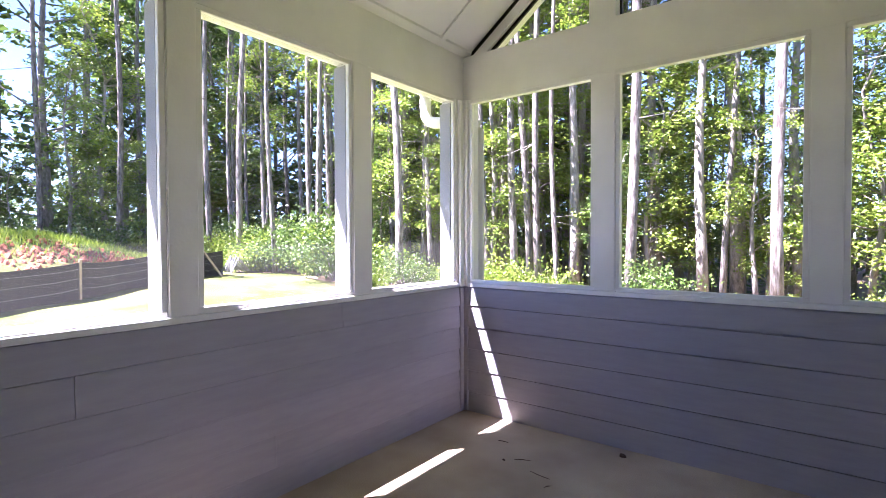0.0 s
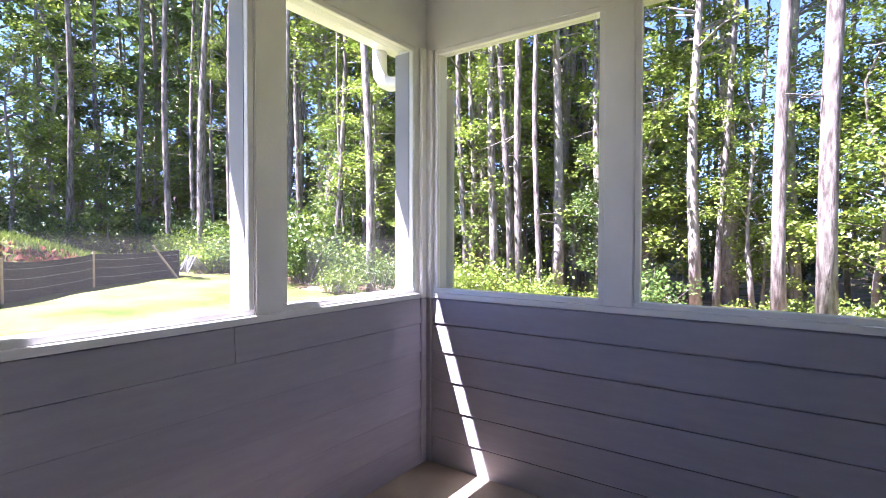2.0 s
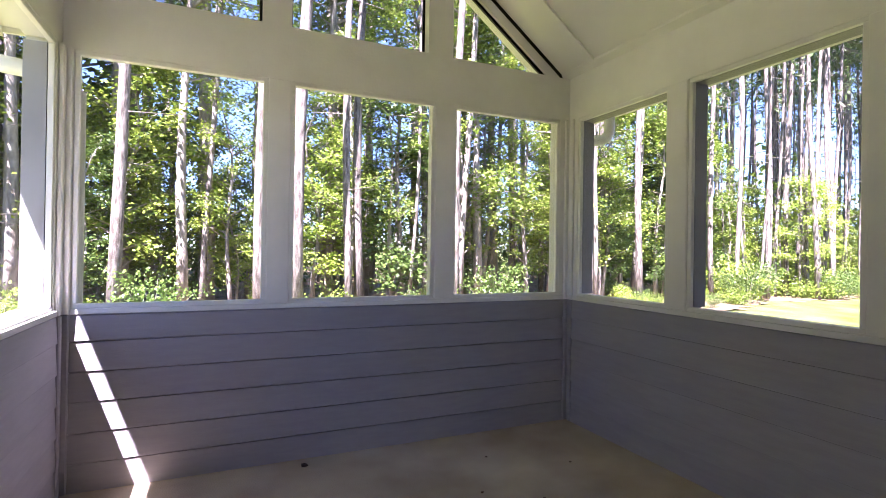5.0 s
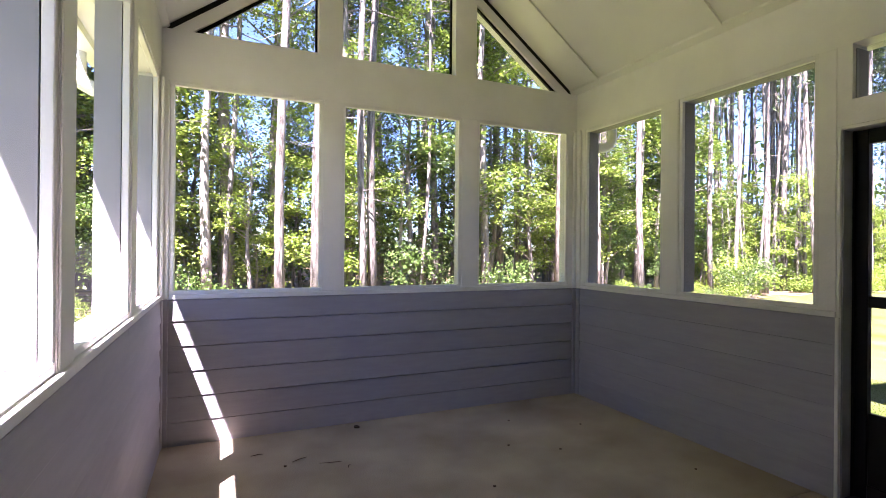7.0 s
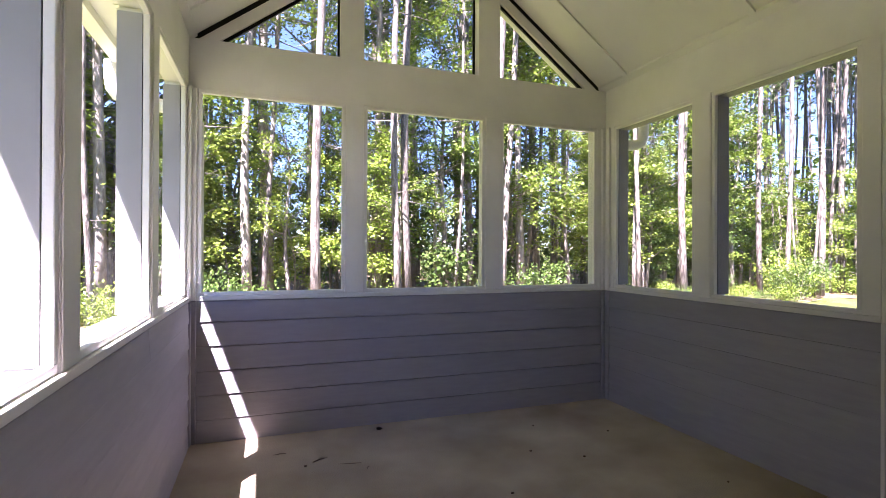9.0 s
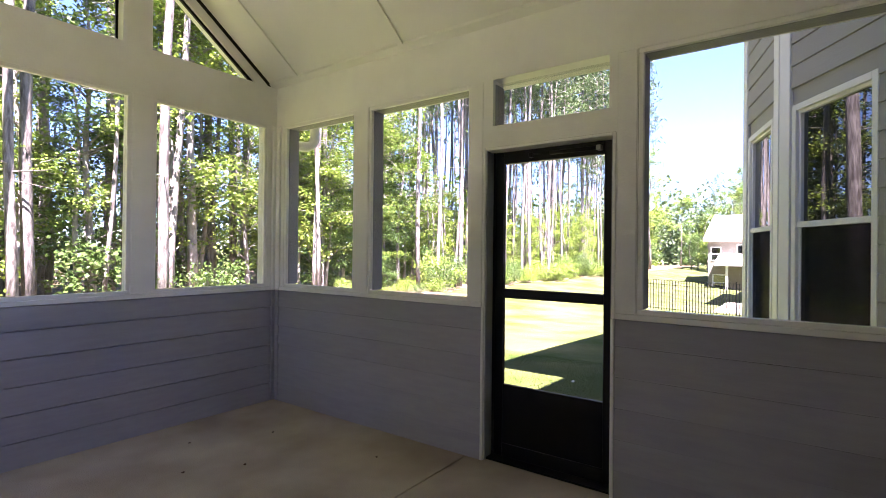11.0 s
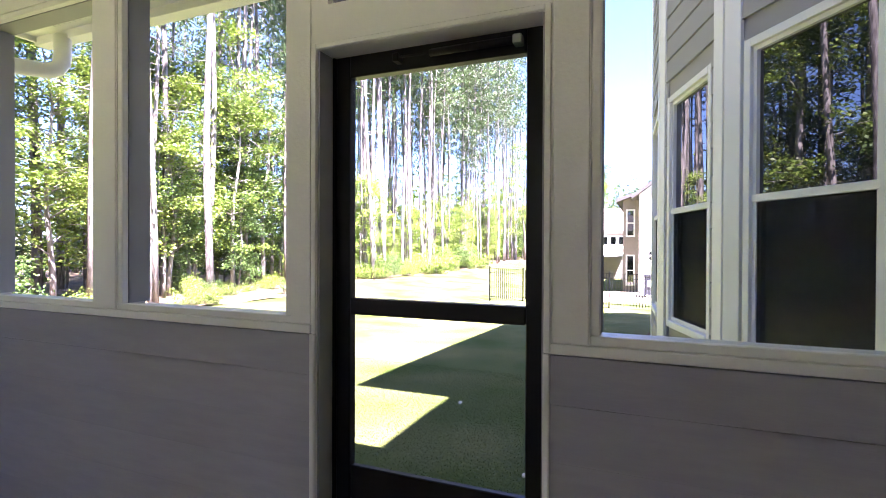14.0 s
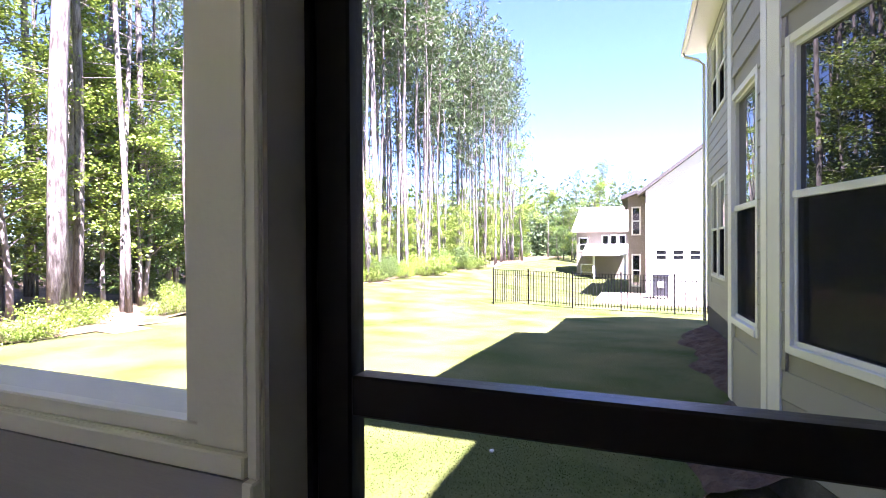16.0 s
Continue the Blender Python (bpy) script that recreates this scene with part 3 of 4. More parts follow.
bm = bmesh.new()
tube(bm, [(13.05, 0.31, EAVE2 - 0.02), (13.05, 0.30, EAVE2 - 0.12), (13.05, 0.05, EAVE2 - 0.22), (13.05, -0.08, EAVE2 - 0.34), (13.05, -0.08, -0.3)], [0.035] * 5, 8)
part("downspout", bm, WHITE, house, smooth=True)
# trim boards on both sides of every corner of the bay
for i in range(4):
    turn, long = bay_turn(i)
    for s0 in (0.004, long - 0.134):
        cb = part("corner_board", box(s0, s0 + 0.13, 0.001, 0.03, BASE - 0.01, EAVE - 0.001, 0.003), WHITE, house)
        cb.matrix_basis = pose(*BAY[i], 0, 0, 0, turn)
part("corner_board", box(BAY[0][0] - 0.10, BAY[0][0] - 0.004, WALL_Y + 0.001, WALL_Y + 0.03, BASE - 0.01, EAVE - 0.001, 0.003), WHITE, house)
part("corner_board", box(C4[0] - 0.13, C4[0] + 0.012, C4[1] + 0.001, C4[1] + 0.032, BASE - 0.01, EAVE2 - 0.001, 0.003), WHITE, house)
# back door of the house, under the porch
bd = empty("door_2", (0.80, FACE, 0.0))
tagged(bd, "black back door in a wide white frame with strike plates", "door", kind="structure")
part("leaf", box(-0.448, 0.448, -0.115, -0.075, 0.012, 2.08, 0.003), DARKDOOR, bd)
for nm, r in (("casing", (0.48, 0.60, 0.001, 0.03, 0, 2.20)), ("casing", (-0.60, -0.48, 0.001, 0.03, 0, 2.20)), ("casing", (-0.48, 0.48, 0.001, 0.03, 2.1, 2.20)), ("back_band", (0.575, 0.612, 0.0305, 0.042, 0, 2.212)), ("back_band", (-0.612, -0.575, 0.0305, 0.042, 0, 2.212)), ("back_band", (-0.574, 0.574, 0.0305, 0.042, 2.18, 2.212)),
              ("jamb", (0.462, 0.479, -0.028, 0.0, 0, 2.1)), ("jamb", (-0.479, -0.462, -0.028, 0.0, 0, 2.1)), ("stop", (0.45, 0.479, -0.074, -0.036, 0, 2.1)), ("stop", (-0.479, -0.45, -0.074, -0.036, 0, 2.1)), ("head_jamb", (-0.45, 0.45, -0.074, 0.0, 2.085, 2.1))):
    part(nm, box(*r, 0.003), WHITE, bd)
for x0, x1 in ((0.468, 0.479), (-0.479, -0.468)):
    part("weatherstrip", box(x0, x1, -0.0355, -0.0285, 0.0, 2.085), DARKGAP, bd, "black rubber weatherstrip")
for z in (1.10, 1.215):
    part("strike_plate", box(0.447, 0.4495, -0.068, -0.042, z - 0.03, z + 0.03, 0.0008), BRUSHED, bd, "dark metal strike plate")
part("threshold", box(-0.45, 0.45, -0.12, 0.0, 0.0, 0.012), BRUSHED, bd)
part("corner_filler", box(0.64, XR - 0.802, 0.001, 0.022, 0.0, PLATE, 0.002), WHITE, bd)
# Near-black backing colours in the shade of the narrow gap.
part("shadow_gap", box(0.6125, 0.6395, 0.0005, 0.004, 0.0, PLATE), DARKGAP, bd, "near-black strip painting the shade in the gap beside the door casing")

# ---- ground ----
def smooth01(v):
    v = np.clip(v, 0, 1)
    return v * v * (3 - 2 * v)


def ground_z(x, y):
    x, y = np.asarray(x, float), np.asarray(y, float)
    z = -0.17 + 0.0 * x
    z = z + 0.42 * smooth01((-x - 4) / 12)
    z = z - 0.048 * np.clip(x - 4, 0, 26) * (1 - 0.75 * smooth01((y - 3) / 10))
    z = z + 0.05 * np.sin(x * 0.31 + 1.0) * np.sin(y * 0.27) * smooth01((np.hypot(x, y - 2) - 5) / 6)
    return z


def berm_z(x, y):
    return 1.3 * np.exp(-((x + 19.0) / 2.2) ** 2) * smooth01((10.5 - y) / 6) * smooth01((y + 14) / 5)


def axis_steps(lo, hi, step, far):
    a = list(np.arange(lo, hi + 1e-6, step))
    g = step
    while a[-1] < far:
        g *= 1.35
        a.append(a[-1] + g)
    g = step
    while a[0] > -far:
        g *= 1.35
        a.insert(0, a[0] - g)
    return np.array(a)


def ground_sheet(name, mat, xs, ys, lift, keep=None):
    X, Y = np.meshgrid(xs, ys, indexing="ij")
    Z = ground_z(X, Y) + lift(X, Y)
    nx, ny = X.shape
    idx = np.arange(nx * ny).reshape(nx, ny)
    q = np.stack([idx[:-1, :-1], idx[1:, :-1], idx[1:, 1:], idx[:-1, 1:]], -1).reshape(-1, 4)
    if keep is not None:
        cx = (X[:-1, :-1] + X[1:, 1:]).ravel() / 2
        cy = (Y[:-1, :-1] + Y[1:, 1:]).ravel() / 2
        q = q[keep(cx, cy)]
    me = bpy.data.meshes.new(name)
    me.from_pydata(np.stack([X, Y, Z], -1).reshape(-1, 3).tolist(), [], q.tolist())
    me.materials.append(mat)
    for p in me.polygons:
        p.use_smooth = True
    return new(name, me)


ground = ground_sheet("ground", GRASS, axis_steps(-30, 34, 0.5, 1500), axis_steps(-14, 30, 0.5, 1500), lambda x, y: berm_z(x, y))
tagged(ground, "mown sunlit lawn rolling to the edge of the woods", "ground", kind="structure")


def wood_edge(x):
    """The line, in y, at which the lawn ends and the woods begin."""
    x = np.asarray(x, float)
    return 10.6 + 0.35 * np.sin(x * 0.8) + 0.25 * np.sin(x * 2.1 + 1) + 2.6 * smooth01((x - 8) / 14) - 0.5 * smooth01((x - 45) / 30)


litter = ground_sheet("woodland_floor", LITTER, np.arange(-40, 90, 0.8), np.arange(9.6, 44, 0.5), lambda x, y: 0.02 + 0.05 * np.sin(x * 3.1) * np.sin(y * 2.7), lambda x, y: y > wood_edge(x))
tagged(litter, "brown leaf litter under the trees", "ground", kind="structure")

# ---- plants ----
RNG = np.random.default_rng(7)


def leaf_object(name, base, way, length, width, mat, parent=None):
    """Many leaves in one mesh, each a folded diamond with a middle rib."""
    n = len(base)
    way = way / np.linalg.norm(way, axis=1, keepdims=True)
    side = np.cross(way, RNG.normal(size=(n, 3)) * 0.6 + np.array([0, 0, 1.0]))
    side /= np.linalg.norm(side, axis=1, keepdims=True) + 1e-9
    up = np.cross(side, way)
    L, Wd = length[:, None], width[:, None]
    v = np.empty((n, 4, 3))
    v[:, 0] = base
    v[:, 1] = base + way * L * 0.45 + side * Wd * 0.5 + up * Wd * 0.12
    v[:, 2] = base + way * L
    v[:, 3] = base + way * L * 0.45 - side * Wd * 0.5 + up * Wd * 0.12
    i = np.arange(n)[:, None] * 4
    tris = np.concatenate([i + np.array([[0, 1, 2]]), i + np.array([[0, 2, 3]])], 1).reshape(-1, 3)
    me = bpy.data.meshes.new(name)
    me.vertices.add(n * 4)
    me.vertices.foreach_set("co", v.reshape(-1))
    me.loops.add(len(tris) * 3)
    me.loops.foreach_set("vertex_index", tris.reshape(-1).astype(np.int32))
    me.polygons.add(len(tris))
    me.polygons.foreach_set("loop_start", (np.arange(len(tris)) * 3).astype(np.int32))
    me.update(calc_edges=True)
    me.materials.append(mat)
    ob = new(name, me)
    ob.parent = parent
    return ob


def hardwood(height, spread, leaves, mat, low, seed, leaf=(0.07, 0.15)):
    """A broad-leaved understorey tree: thin bent trunk, limbs, and leaves in layered sprays."""
    rnd = random.Random(seed)
    tree = empty("hardwood_tree")
    bm = bmesh.new()
    bend = [rnd.uniform(-0.05, 0.05) for _ in range(4)]
    stem = [(math.sin(k * 0.9) * bend[0] * k + bend[1] * k, math.cos(k * 1.1) * bend[2] * k + bend[3] * k, height * k / 8) for k in range(9)]
    r0 = 0.012 * height
    tube(bm, stem, [r0 * (1 - 0.85 * k / 8) for k in range(9)], 7)
    centres = []
    for b in range(min(int(height * 4.5), 40)):
        f = low + (1 - low) * rnd.random() ** 0.8
        k = min(int(f * 8), 7)
        g = f * 8 - k
        o = Vector(stem[k]).lerp(Vector(stem[k + 1]), g)
        a = rnd.uniform(0, 2 * math.pi)
        reach = spread * (0.35 + 0.65 * math.sin(math.pi * min(1, (f - low) / (1 - low) * 0.85 + 0.15))) * rnd.uniform(0.5, 1.1)
        tip = o + Vector((math.cos(a) * reach, math.sin(a) * reach, reach * rnd.uniform(0.05, 0.55)))
        m = o.lerp(tip, 0.5) + Vector((0, 0, reach * 0.10))
        tube(bm, [o, m, tip], [r0 * 0.28, r0 * 0.16, 0.004], 4)
        for s in range(7):
            u = rnd.uniform(0.3, 1.08)
            c = (o.lerp(m, u * 2) if u < 0.5 else m.lerp(tip, u * 2 - 1)) + Vector((rnd.gauss(0, 0.24), rnd.gauss(0, 0.24), rnd.gauss(0, 0.13)))
            centres.append((c, a))
    part("trunk", bm, BARK2, tree, smooth=True)
    pick = RNG.integers(0, len(centres), leaves)
    C = np.array([tuple(c[0]) for c in centres])[pick]
    A = np.array([c[1] for c in centres])[pick] + RNG.normal(0, 0.9, leaves)
    base = C + RNG.normal(size=(leaves, 3)) * np.array([0.17, 0.17, 0.10])
    way = np.stack([np.cos(A), np.sin(A), RNG.normal(-0.25, 0.35, leaves)], 1)
    L = RNG.uniform(*leaf, leaves)
    leaf_object("crown", base, way, L, L * RNG.uniform(0.6, 0.85, leaves), mat, tree)
    return tree


def pine(height, radius, seed, lean=0.0, crown=0.45):
    """A tall pine: long bare bole with dead stubs, needle tufts on limbs in the upper part."""
    rnd = random.Random(seed)
    tree = empty("pine_tree")
    bm = bmesh.new()
    w = rnd.uniform(0, 6)
    stem = [(lean * (k / 14) * height * 0.06 + 0.10 * math.sin(w + k * 0.7), 0.10 * math.cos(w + k * 0.6), height * k / 14) for k in range(15)]
    stem[0] = (stem[0][0], stem[0][1], -0.4)
    radius *= 0.74
    tube(bm, stem, [radius * (1.18 if k == 0 else 1 - 0.8 * (k / 14) ** 1.2) for k in range(15)], 7)
    tufts = []
    for b in range(46):
        f = crown + (1 - crown) * (b / 45)
        k = min(int(f * 14), 13)
        o = Vector(stem[k]).lerp(Vector(stem[k + 1]), f * 14 - k)
        a = rnd.uniform(0, 2 * math.pi)
        reach = (1.0 - 0.72 * (f - crown) / (1 - crown)) * rnd.uniform(1.3, 2.9)
        tip = o + Vector((math.cos(a) * reach, math.sin(a) * reach, reach * rnd.uniform(-0.1, 0.5)))
        tube(bm, [o, o.lerp(tip, 0.5) + Vector((0, 0, -0.06)), tip], [radius * 0.16, radius * 0.11, 0.008], 4)
        for s in range(10):
            tufts.append(o.lerp(tip, rnd.uniform(0.35, 1.05)) + Vector((rnd.gauss(0, 0.28), rnd.gauss(0, 0.28), rnd.gauss(0, 0.14))))
    for b in range(9):
        f = rnd.uniform(0.12, crown)
        k = int(f * 14)
        o = Vector(stem[k]).lerp(Vector(stem[k + 1]), f * 14 - k)
        a = rnd.uniform(0, 2 * math.pi)
        reach = rnd.uniform(0.3, 1.2)
        tube(bm, [o, o + Vector((math.cos(a) * reach, math.sin(a) * reach, rnd.uniform(-0.3, 0.1)))], [0.018, 0.006], 4)
    part("trunk", bm, BARK, tree, smooth=True)
    n = 700
    T_ = np.array([tuple(t) for t in tufts])[RNG.integers(0, len(tufts), n)]
    way = RNG.normal(size=(n, 3)) + np.array([0, 0, 0.4])
    base = T_ + RNG.normal(size=(n, 3)) * 0.10
    leaf_object("crown", base, way, RNG.uniform(0.34, 0.62, n), RNG.uniform(0.08, 0.17, n), NEEDLE, tree)
    return tree


def shrub(height, wide, leaves, mat, seed):
    """A low bush: a few stems and a ragged mound of leaves."""
    rnd = random.Random(seed)
    bush = empty("shrub")
    bm = bmesh.new()
    cs = []
    for s in range(14):
        a = rnd.uniform(0, 2 * math.pi)
        r = wide * rnd.random() ** 0.6
        tip = Vector((math.cos(a) * r, math.sin(a) * r, height * rnd.uniform(0.45, 1.0) * (1.1 - 0.5 * r / wide)))
        tube(bm, [(0.1 * math.cos(a), 0.1 * math.sin(a), -0.05), tip * 0.5 + Vector((0, 0, 0.12)), tip], [0.014, 0.009, 0.003], 4)
        cs += [tip * u + Vector((rnd.gauss(0, 0.15), rnd.gauss(0, 0.15), rnd.gauss(0, 0.08))) for u in (0.4, 0.55, 0.7, 0.85, 1.0, 1.05)]
    part("stem", bm, BARK2, bush)
    C = np.array([tuple(c) for c in cs])[RNG.integers(0, len(cs), leaves)]
    base = C + RNG.normal(size=(leaves, 3)) * np.array([0.15, 0.15, 0.09])
    base[:, 2] = np.abs(base[:, 2])
    way = RNG.normal(size=(leaves, 3)) + np.array([0, 0, 0.1])
    L = RNG.uniform(0.06, 0.12, leaves)
    leaf_object("foliage", base, way, L, L * 0.65, mat, bush)
    return bush


PINES = [pine(25, 0.165, 11, 0.0, 0.58), pine(27, 0.19, 12, 0.5, 0.6), pine(24, 0.13, 13, -0.4, 0.62), pine(26, 0.14, 14, 0.2, 0.6), pine(21, 0.09, 15, 0.6, 0.5)]
HARD = [hardwood(8.5, 1.9, 5600, LEAF_A, 0.10, 21), hardwood(7.0, 1.7, 5600, LEAF_B, 0.08, 22), hardwood(10.0, 2.1, 5800, LEAF_B, 0.16, 23), hardwood(6.0, 1.5, 5200, LEAF_C, 0.06, 24), hardwood(11.5, 2.3, 5800, LEAF_A, 0.22, 25)]
FAR = [hardwood(15, 3.4, 2300, LEAF_C, 0.03, 26, (0.2, 0.42)), hardwood(17, 3.8, 2500, LEAF_A, 0.06, 27, (0.2, 0.42))]
TALL = [hardwood(14.5, 2.7, 6200, LEAF_B, 0.45, 28), hardwood(16.0, 2.5, 6000, LEAF_A, 0.5, 29)]
BUSH = [shrub(1.5, 1.1, 1900, LEAF_B, 31), shrub(1.1, 0.9, 1700, LEAF_A, 32), shrub(1.9, 1.2, 2000, LEAF_C, 33), shrub(0.8, 0.8, 1500, LEAF_A, 34)]
for t in PINES:
    tagged(t, "tall straight pine with a bare brown trunk and high crown", "tree", "pines of the woods")
for t in HARD:
    tagged(t, "slender broad-leaved tree with layered yellow-green leaves", "tree", "understorey trees")
for t in TALL:
    tagged(t, "tall broad-leaved tree with a high yellow-green crown", "tree", "tall trees of the near woods")
for t in FAR:
    tagged(t, "tall dense broad-leaved tree deep in the woods", "tree", "tall trees of the far woods")
for t in BUSH:
    tagged(t, "leafy green bush at the edge of the woods", "shrub", "bushes of the wood edge")
USED = set()


def plant(kinds, i, x, y, size=1.0, turn=None, rnd=random):
    """Stand a copy of a plant on the ground; the first use of each kind places the plant itself."""
    src = kinds[i % len(kinds)]
    m = pose(x, y, float(ground_z(x, y) + berm_z(x, y)) - 0.02, 0, 0, rnd.uniform(0, 360) if turn is None else turn) @ Matrix.Scale(size, 4)
    if src.name not in USED:
        USED.add(src.name)
        src.matrix_basis = m
        return src
    return copy_thing_sized(src, m)


def copy_thing_sized(src, m):
    ob = copy_thing(src, m)
    ob.matrix_basis = m
    return ob


RP = random.Random(5)
# pines whose place is plain to see, at the wood's edge
for i, x, y, s in ((0, -2.95, 11.4, 0.95), (3, -4.25, 14.0, 0.95), (0, -0.36, 12.2, 0.95), (1, 0.2, 11.0, 0.95), (2, 1.62, 12.4, 1.0), (0, 1.95, 12.7, 0.95), (1, 3.75, 11.1, 0.78), (2, 4.75, 12.6, 1.0), (4, 3.3, 12.8, 0.8), (3, -5.6, 12.4, 0.9), (2, -4.9, 11.9, 0.7),
                   (0, -6.6, 12.8, 0.9), (1, -9.4, 11.1, 0.86), (3, -7.5, 13.6, 1.0), (2, -12.0, 12.4, 0.95), (3, -13.4, 11.6, 0.9), (2, -15.3, 11.0, 0.95), (1, -17.6, 11.0, 0.9), (0, -20.1, 11.1, 1.0), (2, -21.6, 13.5, 1.0), (0, -22.3, 8.6, 1.0), (3, -23.5, 6.2, 1.0),
                   (1, 7.5, 12.05, 1.28), (2, 8.5, 13.2, 1.1), (4, 9.2, 12.6, 1.05), (4, 9.35, 12.7, 0.95), (3, 10.6, 14.0, 0.9), (0, 11.0, 12.5, 0.9), (2, 12.6, 14.3, 1.0), (0, 19.5, 14.0, 1.05), (4, 19.0, 13.8, 0.9), (2, 22.0, 13.5, 1.1), (1, 25.5, 14.7, 0.9), (0, 27.2, 13.9, 0.9), (3, 30.5, 14.6, 1.0), (2, 15.6, 15.5, 1.0), (3, 23.4, 15.5, 1.0)):
    plant(PINES, i, x, y, s, rnd=RP)
# the wood behind: pines in loose ranks
for n in range(115):
    x = RP.uniform(-26, 52)
    y = float(wood_edge(x)) + 1.5 + 24 * RP.random() ** 1.1
    plant(PINES, RP.randrange(5), x, y, RP.uniform(0.75, 1.1), rnd=RP)
for n in range(34):
    x, y = RP.uniform(-44, -23), RP.uniform(-14, 24)
    plant(PINES, RP.randrange(5), x, y, RP.uniform(0.8, 1.1), rnd=RP)
for n in range(14):
    x, y = RP.uniform(84, 110), RP.uniform(0, 36)
    plant(PINES, RP.randrange(5), x, y, RP.uniform(0.42, 0.66), rnd=RP)
for n in range(36):
    x = RP.uniform(-24, -5)
    plant(PINES, RP.choice((2, 3, 4)), x, float(wood_edge(x)) + 1.5 + 16 * RP.random(), RP.uniform(0.8, 1.1), rnd=RP)
# understorey
for n in range(78):
    x = -14 + 30 * (n + RP.random()) / 78
    y = float(wood_edge(x)) + 2.5 + 7 * RP.random() ** 1.3
    plant(HARD, RP.randrange(5), x, y, RP.uniform(0.45, 0.8) if RP.random() < 0.72 else RP.uniform(0.85, 1.1), rnd=RP)
for n in range(30):
    x = 16 + 34 * (n + RP.random()) / 30
    y = float(wood_edge(x)) + 1.6 + 4 * RP.random() ** 1.4
    plant(HARD, RP.choice((1, 1, 2, 0)), x, y, RP.uniform(0.5, 0.85), rnd=RP)
for n in range(52):
    x = 15.5 + 37 * (n + RP.random()) / 52
    y = float(wood_edge(x)) + 0.5 + 5 * RP.random()
    plant(PINES, RP.choice((2, 3, 4)), x, y, RP.uniform(0.7, 1.05), rnd=RP)
for n in range(20):
    plant(HARD, RP.randrange(5), RP.uniform(-32, -22.5), RP.uniform(-10, 15), RP.uniform(0.8, 1.2), rnd=RP)
for n in range(16):
    plant(HARD, RP.randrange(5), RP.uniform(52, 80), RP.uniform(4, 18), RP.uniform(0.9, 1.4), rnd=RP)
for n in range(90):
    x = -22 + 62 * (n + RP.random()) / 90
    y = float(wood_edge(x)) + 0.1 + 2.4 * RP.random() ** 1.5
    plant(BUSH, RP.randrange(4), x, y, RP.uniform(0.25, 0.5) if 6 < x < 15 else RP.uniform(0.35, 0.85) if -14 < x <= 6 else RP.uniform(0.55, 1.15), rnd=RP)
RT = random.Random(41)
for n in range(24):
    x = -20 + 29.5 * (n + RT.random()) / 24
    plant(TALL, n, x, float(wood_edge(x)) + 2.2 + 3.6 * RT.random(), RT.uniform(0.75, 1.1), rnd=RT)
# bushes and saplings behind the bank and at the foot of the row of pines
for n in range(34):
    x = -24 + 13 * (n + RT.random()) / 34
    plant(BUSH, RT.randrange(4), x, 10.9 + 2.0 * RT.random() + 0.12 * max(0, -14 - x), RT.uniform(0.9, 1.5), rnd=RT)
for n in range(24):
    plant(BUSH, RT.randrange(4), RT.uniform(-24.5, -21.2), -8 + 18 * (n + RT.random()) / 24, RT.uniform(1.1, 1.8), rnd=RT)
for n in range(16):
    plant(HARD, RT.randrange(5), RT.uniform(-26, -22), -8 + 19 * (n + RT.random()) / 16, RT.uniform(0.5, 0.9), rnd=RT)
RY = random.Random(77)
for n in range(15):
    x = 8 + 11 * (n + RY.random()) / 15
    plant(HARD, RY.choice((0, 1, 2, 3)), x, float(wood_edge(x)) + 2.7 + 2.5 * RY.random(), RY.uniform(0.65, 1.1), rnd=RY)


def far_woods(name, n, xs, ys, top, size, mat, label):
    """Leaf masses deep in the woods, thinning out upwards to a ragged top."""
    x, y = RNG.uniform(*xs, n), RNG.uniform(*ys, n)
    lump = 0.5 + 0.5 * np.sin(x * 0.9 + 2 * np.sin(y * 0.5)) * np.sin(x * 0.37 + y * 0.8)
    z = top * (0.45 + 0.75 * lump) * RNG.random(n) ** 1.3
    base = np.stack([x, y, ground_z(x, y) + z], 1)
    way = RNG.normal(size=(n, 3)) + np.array([0, 0, -0.2])
    L = RNG.uniform(*size, n)
    ob = leaf_object(name, base, way, L, L * 0.7, mat)
    return tagged(ob, label, "woods", kind="stuff")


far_woods("far_foliage", 24000, (-10, 60), (22, 44), 4.5, (0.22, 0.42), LEAF_C, "dark green undergrowth deep in the woods")
for n in range(34):
    x = -40 + 36 * (n + RP.random()) / 34
    plant(FAR, RP.choice((0, 0, 1)), x, 17.5 + 13 * RP.random(), RP.uniform(0.8, 1.3), rnd=RP)
for n in range(26):
    plant(FAR, RP.choice((0, 0, 1)), RP.uniform(-44, -27), -18 + 38 * (n + RP.random()) / 26, RP.uniform(0.8, 1.3), rnd=RP)
for n in range(10):
    plant(FAR, 0, -3 + 24 * (n + RP.random()) / 10, 24 + 10 * RP.random(), RP.uniform(0.35, 0.6), rnd=RP)
far_woods("far_foliage", 26000, (84, 125), (-12, 40), 13, (0.6, 1.0), NEEDLE, "tree line beyond the neighbouring gardens")
far_woods("far_foliage", 16000, (20, 80), (17, 26), 7, (0.25, 0.5), LEAF_A, "undergrowth below the long row of pines")
for n in range(50):
    x = 20 + 58 * (n + RP.random()) / 64
    plant(PINES, RP.randrange(5), x, 14.8 + 8 * RP.random() + 0.02 * (x - 20), RP.uniform(0.8, 1.08), rnd=RP)

